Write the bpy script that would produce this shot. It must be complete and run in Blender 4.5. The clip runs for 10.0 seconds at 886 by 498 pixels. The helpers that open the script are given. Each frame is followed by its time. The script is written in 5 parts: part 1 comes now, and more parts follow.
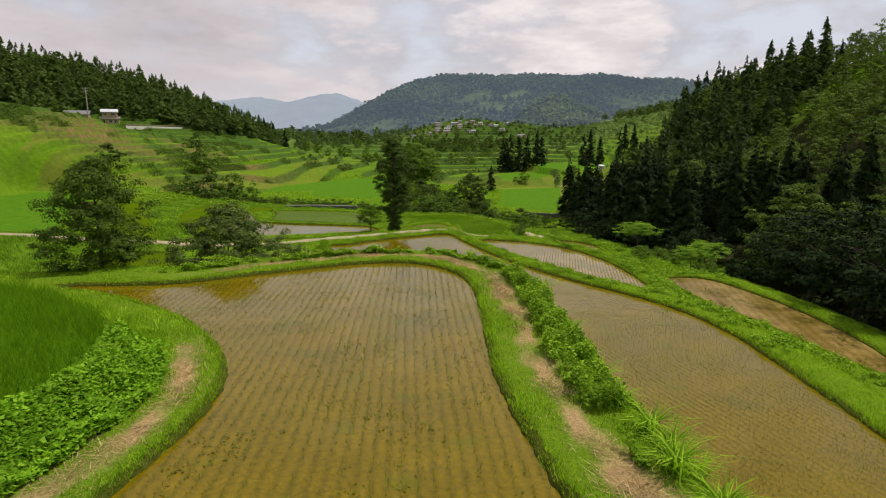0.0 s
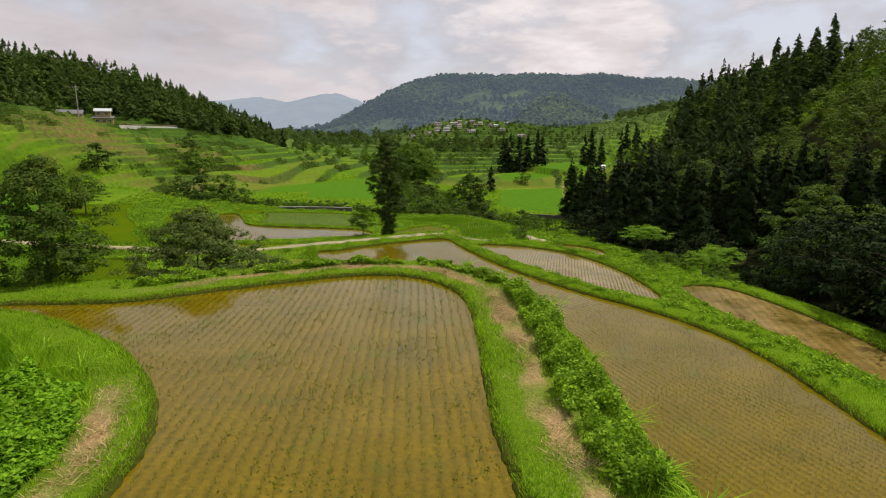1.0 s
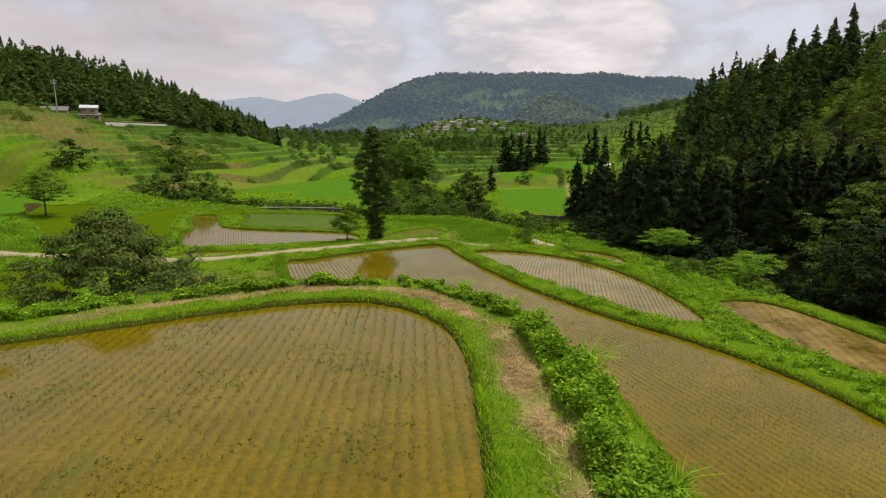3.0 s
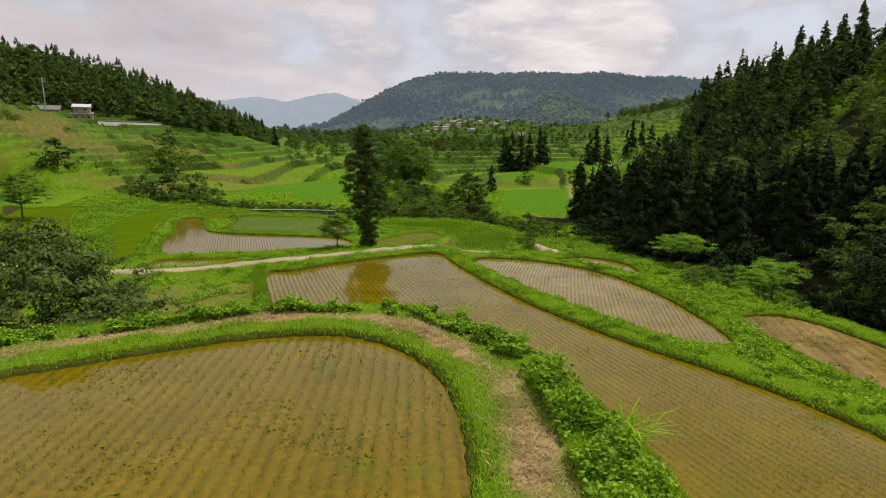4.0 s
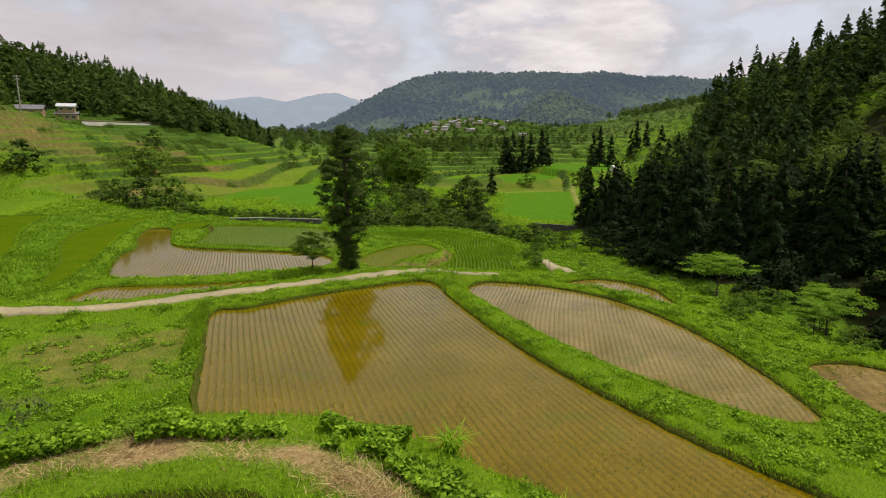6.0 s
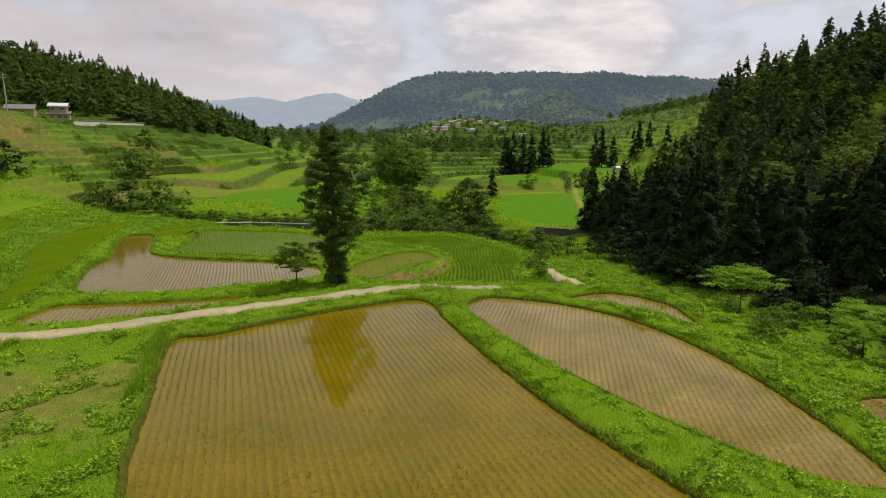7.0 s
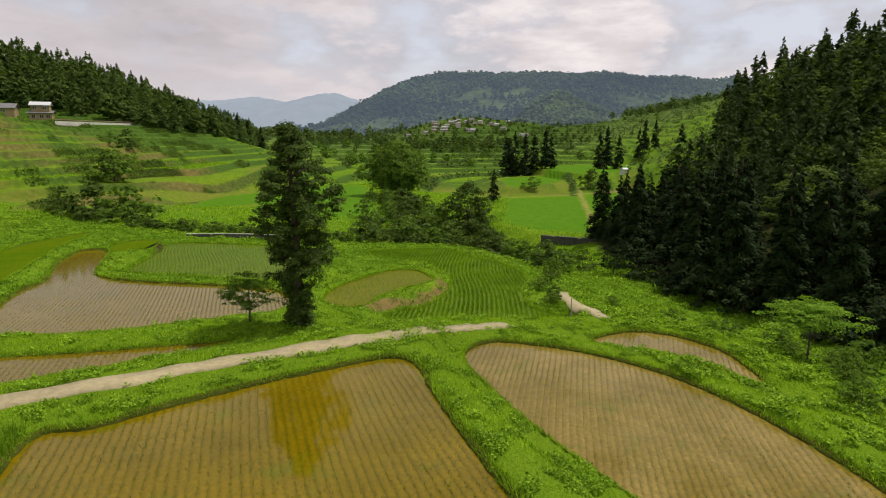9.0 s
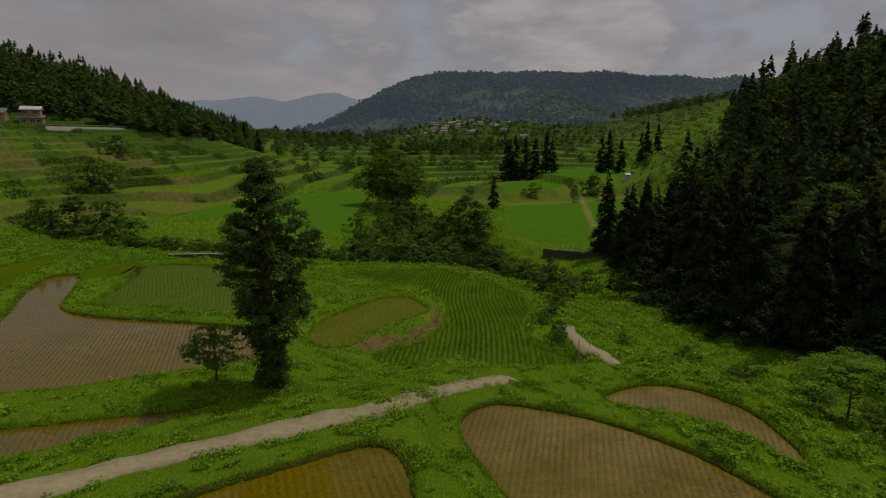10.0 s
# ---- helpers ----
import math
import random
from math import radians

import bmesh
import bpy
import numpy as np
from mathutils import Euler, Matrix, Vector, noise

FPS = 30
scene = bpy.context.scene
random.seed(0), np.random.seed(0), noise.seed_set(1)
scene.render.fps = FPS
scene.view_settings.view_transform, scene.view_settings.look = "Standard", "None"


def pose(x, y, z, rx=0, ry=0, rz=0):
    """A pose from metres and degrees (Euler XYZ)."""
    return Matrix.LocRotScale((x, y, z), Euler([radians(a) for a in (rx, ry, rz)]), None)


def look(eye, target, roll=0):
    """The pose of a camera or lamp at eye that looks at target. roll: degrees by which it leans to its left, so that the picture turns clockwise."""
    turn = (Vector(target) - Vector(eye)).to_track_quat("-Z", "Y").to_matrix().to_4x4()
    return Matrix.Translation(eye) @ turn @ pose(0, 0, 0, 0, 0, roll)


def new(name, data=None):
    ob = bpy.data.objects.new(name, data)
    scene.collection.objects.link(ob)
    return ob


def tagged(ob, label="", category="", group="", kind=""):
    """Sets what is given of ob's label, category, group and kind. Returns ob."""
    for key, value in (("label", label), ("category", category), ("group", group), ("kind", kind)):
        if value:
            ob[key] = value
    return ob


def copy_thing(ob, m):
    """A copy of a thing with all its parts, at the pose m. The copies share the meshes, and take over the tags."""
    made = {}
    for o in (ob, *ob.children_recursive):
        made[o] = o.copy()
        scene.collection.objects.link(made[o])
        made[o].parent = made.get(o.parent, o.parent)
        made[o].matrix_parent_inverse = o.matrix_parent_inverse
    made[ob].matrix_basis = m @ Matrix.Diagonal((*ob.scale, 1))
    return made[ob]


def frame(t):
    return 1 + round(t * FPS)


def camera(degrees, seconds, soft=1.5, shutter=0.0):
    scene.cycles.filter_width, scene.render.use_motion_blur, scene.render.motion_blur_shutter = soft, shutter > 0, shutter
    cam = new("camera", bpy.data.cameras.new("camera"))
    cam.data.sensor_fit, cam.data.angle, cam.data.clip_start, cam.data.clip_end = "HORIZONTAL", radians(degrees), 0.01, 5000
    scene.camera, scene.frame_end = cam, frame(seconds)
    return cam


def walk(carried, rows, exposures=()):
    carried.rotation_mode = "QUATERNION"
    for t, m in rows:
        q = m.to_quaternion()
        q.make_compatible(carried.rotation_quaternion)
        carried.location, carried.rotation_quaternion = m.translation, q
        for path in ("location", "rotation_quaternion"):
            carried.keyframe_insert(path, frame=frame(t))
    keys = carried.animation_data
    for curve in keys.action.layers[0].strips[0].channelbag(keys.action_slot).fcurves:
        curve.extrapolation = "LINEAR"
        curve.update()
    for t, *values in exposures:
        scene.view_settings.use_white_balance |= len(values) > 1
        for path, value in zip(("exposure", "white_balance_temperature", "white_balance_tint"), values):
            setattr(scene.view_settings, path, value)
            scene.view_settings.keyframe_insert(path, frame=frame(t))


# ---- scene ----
cam = camera(73.6, 10.0, soft=1.05)
METRES, EYE, TILT, LEAN, TURN = 46.0, 7.7, -10.5, 0.0, 0.0
ROWS = [
    (0.0, 0.0, 0.0, 0.0, -0.0, 0.0, 0.0),
    (0.5, 0.0045, 0.0454, 0.0071, 0.0, 0.0, 0.01),
    (1.0, 0.008, 0.0915, 0.0131, -0.0, 0.01, 0.01),
    (1.5, 0.0109, 0.1382, 0.0171, -0.01, 0.01, 0.01),
    (2.0, 0.0135, 0.1861, 0.0201, -0.03, 0.01, 0.02),
    (2.5, 0.0158, 0.235, 0.0231, -0.03, 0.02, 0.01),
    (4.0, 0.0242, 0.378, 0.0443, -0.04, 0.0, 0.02),
    (4.5, 0.0273, 0.4254, 0.0545, -0.07, 0.0, 0.01),
    (5.0, 0.0298, 0.4724, 0.0654, -0.07, -0.02, 0.02),
    (5.5, 0.0323, 0.5208, 0.0754, -0.07, -0.01, 0.01),
    (7.0, 0.0403, 0.6668, 0.105, -0.07, 0.02, 0.01),
    (7.5, 0.0423, 0.7167, 0.1145, -0.07, 0.02, 0.01),
    (8.0, 0.0449, 0.7685, 0.1238, -0.06, 0.01, 0.02),
    (8.5, 0.0476, 0.8207, 0.1336, -0.05, 0.03, 0.01),
    (9.0, 0.0516, 0.8732, 0.146, -0.04, 0.03, 0.0),
    (9.5, 0.056, 0.9231, 0.1683, -0.03, 0.03, 0.01),
    (10.0, 0.0606, 0.9668, 0.2047, -0.02, -0.04, 0.07),
]
walk(cam, [(t, pose(0, 0, EYE, TILT, LEAN, TURN) @ pose(METRES * x, METRES * y, METRES * z, 90 + pitch, roll, yaw)) for t, x, y, z, yaw, pitch, roll in ROWS],
     exposures=[(0.0, -0.1, 6650, 13), (9.6, -0.1, 6650, 13), (9.7, -0.44, 6650, 13), (9.8, -0.7, 6650, 13), (9.9, -1.03, 6650, 13), (10.0, -1.42, 6650, 13)])

# ---------------------------------------------------------------- light
SUN_TO = Vector((0.42, 0.24, 1.0)).normalized()
world = bpy.data.worlds.new("sky")
scene.world = world
world.use_nodes = True
wn, wl = world.node_tree.nodes, world.node_tree.links
sky = wn.new("ShaderNodeTexSky")
sky.sky_type = "NISHITA"
sky.sun_disc = False
sky.sun_elevation = math.asin(SUN_TO.z)
sky.sun_rotation = math.atan2(SUN_TO.x, SUN_TO.y)
sky.air_density, sky.dust_density, sky.ozone_density = 1.0, 2.0, 1.0
wn["Background"].inputs["Strength"].default_value = 0.11


def sky_node(kind, **values):
    node = wn.new(kind)
    for key, v in values.items():
        node.inputs[key].default_value = v
    return node


def sky_ramp(fac, stops):
    node = wn.new("ShaderNodeValToRGB")
    e = node.color_ramp.elements
    while len(e) < len(stops):
        e.new(0.5)
    for k, (pos, col) in zip(e, stops):
        k.position, k.color = pos, (*col, 1) if isinstance(col, tuple) else (col, col, col, 1)
    wl.new(fac, node.inputs["Fac"])
    return node.outputs["Color"]


def sky_math(op, a, b):
    node = wn.new("ShaderNodeMath")
    node.operation = op
    for slot, v in zip(node.inputs, (a, b)):
        if isinstance(v, (int, float)):
            slot.default_value = v
        else:
            wl.new(v, slot)
    return node.outputs["Value"]


def sky_mix(fac, a, b):
    node = wn.new("ShaderNodeMix")
    node.data_type = "RGBA"
    for key, v in (("Factor", fac), ("A", a), ("B", b)):
        if isinstance(v, (int, float)):
            node.inputs[key].default_value = v
        elif isinstance(v, tuple):
            node.inputs[key].default_value = (*v, 1)
        else:
            wl.new(v, node.inputs[key])
    return node.outputs["Result"]


# A hazy summer sky: pale blue, a veil of grey-mauve cloud and low heaps of brighter cumulus, thinner towards the sun's side.
tc = wn.new("ShaderNodeTexCoord")
sep = wn.new("ShaderNodeSeparateXYZ")
wl.new(tc.outputs["Generated"], sep.inputs["Vector"])


def sky_noise(flatten, scale, detail, rough, shift):
    mp = sky_node("ShaderNodeMapping", Scale=(1.0, 1.0, flatten), Location=shift)
    wl.new(tc.outputs["Generated"], mp.inputs["Vector"])
    nz = sky_node("ShaderNodeTexNoise", Scale=scale, Detail=detail, Roughness=rough)
    wl.new(mp.outputs["Vector"], nz.inputs["Vector"])
    return nz.outputs["Fac"]


turn = sky_math("MULTIPLY_ADD", sep.outputs["X"], 0.5)
turn.node.inputs[2].default_value = 0.5
cover = sky_ramp(turn, [(0.0, 0.62), (0.3, 0.6), (0.44, 0.55), (0.475, 0.43), (0.51, 0.56), (0.62, 0.62), (0.69, 0.5), (0.8, 0.46), (1.0, 0.5)])
heaps = sky_math("ADD", sky_math("MULTIPLY", sky_noise(2.3, 6.0, 9.0, 0.56, (0.35, 0.1, 0.2)), 1.0), sky_math("SUBTRACT", cover, 0.5))
veil = sky_ramp(heaps, [(0.4, 0.0), (0.64, 1.0)])
bright = sky_ramp(heaps, [(0.52, 0.0), (0.6, 0.75), (0.74, 1.0)])
mauve = sky_ramp(sky_noise(3.0, 4.0, 7.0, 0.55, (1.3, 0.4, 0.9)), [(0.36, (4.2, 4.0, 4.25)), (0.64, (5.7, 5.4, 5.6))])
white = sky_ramp(sky_noise(3.6, 11.0, 6.0, 0.55, (0.2, 2.2, 0.7)), [(0.38, (7.2, 6.75, 6.9)), (0.62, (9.3, 8.8, 8.8))])
blue = sky_mix(0.78, sky.outputs["Color"], (7.0, 7.4, 8.2))
clouds = sky_mix(sky_math("MULTIPLY", bright, sky_ramp(turn, [(0.3, 0.25), (0.5, 0.9), (1.0, 0.9)])), mauve, white)
whole = sky_mix(veil, blue, clouds)
haze = sky_ramp(sep.outputs["Z"], [(0.04, 0.6), (0.14, 0.0)])
whole = sky_mix(haze, whole, (7.0, 6.6, 6.75))
wl.new(whole, wn["Background"].inputs["Color"])
sun = new("sun", bpy.data.lights.new("sun", "SUN"))
sun.data.energy, sun.data.angle, sun.data.color = 3.6, radians(0.6), (1.0, 0.95, 0.86)
sun.matrix_world = look((0, 0, 300), Vector((0, 0, 300)) - SUN_TO)


# ---------------------------------------------------------------- materials
def tree_of(name):
    mat = bpy.data.materials.new(name)
    mat.use_nodes = True
    return mat, mat.node_tree.nodes, mat.node_tree.links, mat.node_tree.nodes["Principled BSDF"]


def noise_node(n, l, scale, detail=4.0, rough=0.6, coords=None):
    t = n.new("ShaderNodeTexNoise")
    t.inputs["Scale"].default_value, t.inputs["Detail"].default_value, t.inputs["Roughness"].default_value = scale, detail, rough
    l.new((coords or n.new("ShaderNodeTexCoord").outputs["Object"]), t.inputs["Vector"])
    return t.outputs["Fac"]


def ramp_node(n, l, fac, stops):
    r = n.new("ShaderNodeValToRGB")
    e = r.color_ramp.elements
    while len(e) < len(stops):
        e.new(0.5)
    for k, (pos, col) in zip(e, stops):
        k.position, k.color = pos, (*col, 1)
    l.new(fac, r.inputs["Fac"])
    return r.outputs["Color"]


def mix_node(n, l, fac, a, b, blend="MIX"):
    m = n.new("ShaderNodeMix")
    m.data_type, m.blend_type = "RGBA", blend
    for key, v in (("Factor", fac), ("A", a), ("B", b)):
        if isinstance(v, (int, float)):
            m.inputs[key].default_value = v
        elif isinstance(v, tuple):
            m.inputs[key].default_value = (*v, 1)
        else:
            l.new(v, m.inputs[key])
    return m.outputs["Result"]


def bump_node(n, l, bsdf, height, strength, distance):
    b = n.new("ShaderNodeBump")
    b.inputs["Strength"].default_value, b.inputs["Distance"].default_value = strength, distance
    l.new(height, b.inputs["Height"])
    l.new(b.outputs["Normal"], bsdf.inputs["Normal"])


def leaf_mat(name, dark, light, scale=0.8, through_light=0.35, rough=0.75):
    """Foliage: varies leaf by leaf and in large patches; some light passes through."""
    mat, n, l, b = tree_of(name)
    geo = n.new("ShaderNodeNewGeometry")
    c1 = ramp_node(n, l, geo.outputs["Random Per Island"], [(0.0, dark), (1.0, light)])
    c2 = ramp_node(n, l, noise_node(n, l, scale, 3.0), [(0.35, (0.72, 0.75, 0.7)), (0.68, (1.18, 1.15, 1.05))])
    col = mix_node(n, l, 1.0, c1, c2, "MULTIPLY")
    l.new(col, b.inputs["Base Color"])
    b.inputs["Roughness"].default_value = rough
    b.inputs["Specular IOR Level"].default_value = 0.06
    tr = n.new("ShaderNodeBsdfTranslucent")
    l.new(mix_node(n, l, 1.0, col, (1.25, 1.25, 0.55), "MULTIPLY"), tr.inputs["Color"])
    ms = n.new("ShaderNodeMixShader")
    ms.inputs["Fac"].default_value = through_light
    l.new(b.outputs["BSDF"], ms.inputs[1])
    l.new(tr.outputs["BSDF"], ms.inputs[2])
    l.new(ms.outputs["Shader"], n["Material Output"].inputs["Surface"])
    return mat


def plain_mat(name, a, b2, scale, rough=0.8, bump=0.3, dist=0.02, metal=0.0):
    mat, n, l, b = tree_of(name)
    fac = noise_node(n, l, scale, 6.0, 0.65)
    big = noise_node(n, l, scale * 0.13, 3.0)
    col = mix_node(n, l, 1.0, ramp_node(n, l, fac, [(0.3, a), (0.7, b2)]), ramp_node(n, l, big, [(0.3, (0.8, 0.8, 0.8)), (0.7, (1.12, 1.1, 1.08))]), "MULTIPLY")
    l.new(col, b.inputs["Base Color"])
    b.inputs["Roughness"].default_value, b.inputs["Metallic"].default_value = rough, metal
    bump_node(n, l, b, fac, bump, dist)
    return mat


def ground_mat():
    """Meadow with straw-covered footpaths, bare soil on the terrace banks and mud under the water."""
    mat, n, l, b = tree_of("meadow")

    def zone(name):
        a = n.new("ShaderNodeAttribute")
        a.attribute_name = name
        return a.outputs["Fac"]

    fine, mid, big = noise_node(n, l, 9.0, 6.0, 0.7), noise_node(n, l, 0.9, 4.0), noise_node(n, l, 0.07, 3.0)
    grass = ramp_node(n, l, fine, [(0.3, (0.03, 0.07, 0.006)), (0.52, (0.105, 0.21, 0.011)), (0.74, (0.22, 0.33, 0.022))])
    grass = mix_node(n, l, 1.0, grass, ramp_node(n, l, mid, [(0.3, (0.75, 0.8, 0.8)), (0.7, (1.2, 1.12, 1.0))]), "MULTIPLY")
    grass = mix_node(n, l, 1.0, grass, ramp_node(n, l, big, [(0.35, (0.8, 0.88, 0.85)), (0.65, (1.2, 1.1, 1.0))]), "MULTIPLY")
    straw = ramp_node(n, l, fine, [(0.25, (0.2, 0.125, 0.05)), (0.6, (0.42, 0.3, 0.14)), (0.8, (0.55, 0.43, 0.24))])
    soil = ramp_node(n, l, mid, [(0.3, (0.1, 0.1, 0.025)), (0.6, (0.2, 0.14, 0.05)), (0.75, (0.3, 0.19, 0.08))])
    crop = ramp_node(n, l, mid, [(0.3, (0.055, 0.145, 0.006)), (0.7, (0.085, 0.195, 0.009))])
    col = mix_node(n, l, zone("crop"), grass, crop)
    scrub = ramp_node(n, l, mid, [(0.3, (0.03, 0.065, 0.01)), (0.7, (0.07, 0.13, 0.018))])
    col = mix_node(n, l, zone("fallow"), col, ramp_node(n, l, mid, [(0.3, (0.1, 0.15, 0.014)), (0.55, (0.14, 0.165, 0.022)), (0.78, (0.21, 0.175, 0.045))]))
    # Distance haze put into the ground colour: duller, greyer green far off.
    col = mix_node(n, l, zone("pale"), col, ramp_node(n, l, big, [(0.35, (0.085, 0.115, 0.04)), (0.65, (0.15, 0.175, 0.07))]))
    col = mix_node(n, l, zone("scrub"), col, scrub)
    col = mix_node(n, l, zone("soil"), col, soil)
    col = mix_node(n, l, zone("dry"), col, straw)
    col = mix_node(n, l, zone("turf"), col, ramp_node(n, l, fine, [(0.3, (0.06, 0.122, 0.006)), (0.75, (0.165, 0.268, 0.014))]))
    # Forest floor litter, darkened in colour for the shade under the trees.
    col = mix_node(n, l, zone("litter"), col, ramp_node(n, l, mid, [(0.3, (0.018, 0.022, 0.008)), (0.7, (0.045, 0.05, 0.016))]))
    col = mix_node(n, l, zone("mud"), col, (0.05, 0.042, 0.014))
    l.new(col, b.inputs["Base Color"])
    b.inputs["Roughness"].default_value = 1.0
    b.inputs["Specular IOR Level"].default_value = 0.02
    bump_node(n, l, b, fine, 0.8, 0.08)
    return mat


def water_mat(name, a, b2, gloss=0.42):
    """Shallow, still, muddy water: the silt's colour under a mirror-like skin."""
    mat, n, l, b = tree_of(name)
    big, fine = noise_node(n, l, 0.35, 5.0, 0.65), noise_node(n, l, 6.0, 6.0, 0.75)
    col = ramp_node(n, l, big, [(0.3, a), (0.7, b2)])
    col = mix_node(n, l, 1.0, col, ramp_node(n, l, fine, [(0.32, (0.6, 0.64, 0.6)), (0.68, (1.25, 1.2, 1.15))]), "MULTIPLY")
    rows = n.new("ShaderNodeAttribute")
    rows.attribute_name = "furrow"
    sine = n.new("ShaderNodeMath")
    sine.operation = "SINE"
    l.new(rows.outputs["Fac"], sine.inputs[0])
    half = n.new("ShaderNodeMath")
    half.operation, half.inputs[1].default_value, half.inputs[2].default_value = "MULTIPLY_ADD", 0.5, 0.5
    l.new(sine.outputs["Value"], half.inputs[0])
    soft = n.new("ShaderNodeMath")
    soft.operation = "MULTIPLY"
    l.new(half.outputs["Value"], soft.inputs[0])
    l.new(noise_node(n, l, 1.1, 4.0, 0.7), soft.inputs[1])
    col = mix_node(n, l, 1.0, col, ramp_node(n, l, soft.outputs["Value"], [(0.05, (1.05, 1.04, 1.04)), (0.6, (0.78, 0.81, 0.78))]), "MULTIPLY")
    algae = ramp_node(n, l, noise_node(n, l, 0.55, 2.5, 0.5), [(0.6, (0, 0, 0)), (0.72, (0.35, 0.35, 0.35))])
    col = mix_node(n, l, algae, col, (0.075, 0.115, 0.002))
    l.new(col, b.inputs["Base Color"])
    b.inputs["Roughness"].default_value = 0.06
    b.inputs["IOR"].default_value = 1.33
    b.inputs["Specular IOR Level"].default_value = gloss
    bump_node(n, l, b, noise_node(n, l, 5.0, 2.0), 0.03, 0.02)
    return mat


M_GROUND = ground_mat()
M_WATER = water_mat("muddy_water", (0.125, 0.092, 0.002), (0.18, 0.128, 0.003), 0.26)
M_POND = water_mat("green_water", (0.085, 0.15, 0.004), (0.12, 0.18, 0.008), 0.1)
M_OLIVE = water_mat("olive_water", (0.056, 0.118, 0.003), (0.088, 0.128, 0.004), 0.0)
M_POOL = water_mat("rice_pool_water", (0.07, 0.115, 0.004), (0.1, 0.15, 0.008), 0.03)
M_MIRROR = water_mat("still_olive_water", (0.13, 0.092, 0.002), (0.17, 0.12, 0.004), 0.45)
M_ROUND = water_mat("ochre_green_water", (0.09, 0.11, 0.004), (0.14, 0.14, 0.006), 0.03)
for wet in (M_ROUND, M_OLIVE, M_POOL):
    wet.node_tree.nodes["Principled BSDF"].inputs["Roughness"].default_value = 0.32
M_POND.node_tree.nodes["Principled BSDF"].inputs["Roughness"].default_value = 0.5
M_SHOAL = water_mat("shallow_silt_water", (0.135, 0.098, 0.004), (0.235, 0.17, 0.04), 0.32)
M_GRASS = leaf_mat("grass_blades", (0.095, 0.215, 0.008), (0.43, 0.67, 0.045), 0.7, 0.45)
M_CLOVER = leaf_mat("clover_leaves", (0.1, 0.25, 0.01), (0.32, 0.56, 0.04), 0.9, 0.4)
M_WEED = leaf_mat("weed_leaves", (0.06, 0.145, 0.007), (0.35, 0.56, 0.045), 0.7, 0.42)
M_MEADOW = leaf_mat("meadow_blades", (0.085, 0.18, 0.01), (0.22, 0.37, 0.028), 0.3, 0.4)
M_YOUNG = leaf_mat("young_rice", (0.1, 0.22, 0.008), (0.2, 0.36, 0.02), 0.3, 0.4)
M_RICE = leaf_mat("rice_leaves", (0.085, 0.2, 0.006), (0.16, 0.31, 0.01), 0.35, 0.45)
M_SEED = leaf_mat("seedling_leaves", (0.13, 0.17, 0.02), (0.25, 0.29, 0.05), 0.5, 0.5)
M_STRAW = leaf_mat("dry_straw", (0.2, 0.12, 0.045), (0.62, 0.48, 0.26), 0.8, 0.1)
# Same needles twice: dark for the shaded front, paler for sun and haze.
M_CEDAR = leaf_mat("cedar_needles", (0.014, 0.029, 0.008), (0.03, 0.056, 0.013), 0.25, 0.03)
M_RIDGE = leaf_mat("hazy_ridge_needles", (0.046, 0.082, 0.027), (0.088, 0.135, 0.04), 0.12, 0.18)
M_SUNNY = leaf_mat("sunlit_broad_leaves", (0.055, 0.1, 0.016), (0.125, 0.185, 0.03), 0.09, 0.25)
M_FOREST = leaf_mat("conifer_needles", (0.075, 0.132, 0.037), (0.135, 0.2, 0.052), 0.06, 0.32)
M_BROAD = leaf_mat("broad_leaves", (0.036, 0.07, 0.012), (0.1, 0.155, 0.026), 0.5, 0.25)
M_FEATHER = leaf_mat("feathery_leaves", (0.045, 0.09, 0.012), (0.12, 0.18, 0.03), 0.4, 0.3)
M_BRIGHT = leaf_mat("bright_leaves", (0.07, 0.14, 0.015), (0.16, 0.26, 0.032), 0.5, 0.35)
M_SILK = leaf_mat("silk_leaves", (0.11, 0.23, 0.014), (0.24, 0.4, 0.04), 0.6, 0.4)
M_HERO = leaf_mat("camellia_leaves", (0.032, 0.064, 0.012), (0.1, 0.15, 0.03), 0.9, 0.25)
# Leaves with the deep shade of the forest edge put into their colour.
M_SHADE = leaf_mat("shaded_leaves", (0.008, 0.018, 0.005), (0.026, 0.047, 0.01), 0.5, 0.03)
M_BUSH = leaf_mat("dull_bush_leaves", (0.055, 0.092, 0.02), (0.15, 0.2, 0.05), 0.7, 0.25)
M_BARK = plain_mat("bark", (0.05, 0.035, 0.025), (0.13, 0.095, 0.07), 6.0, 0.9, 0.8, 0.03)
M_CONC = plain_mat("worn_concrete", (0.25, 0.21, 0.105), (0.39, 0.335, 0.19), 4.0, 0.85, 0.4, 0.01)
M_WALL = plain_mat("plaster", (0.45, 0.38, 0.28), (0.55, 0.48, 0.38), 1.5, 0.85, 0.2)
M_PALE = plain_mat("pale_concrete", (0.5, 0.47, 0.42), (0.65, 0.62, 0.57), 2.0, 0.85, 0.3)
M_ROOF = plain_mat("grey_roof", (0.3, 0.3, 0.31), (0.42, 0.42, 0.43), 2.0, 0.5, 0.2)
M_POLE = plain_mat("weathered_pole", (0.3, 0.27, 0.24), (0.42, 0.4, 0.36), 3.0, 0.8, 0.2)
M_DARK = plain_mat("dark_glass", (0.02, 0.022, 0.025), (0.04, 0.04, 0.045), 1.0, 0.2, 0.05)
M_STONE = plain_mat("mossy_stone", (0.05, 0.05, 0.04), (0.13, 0.12, 0.1), 2.5, 0.9, 0.7, 0.05)


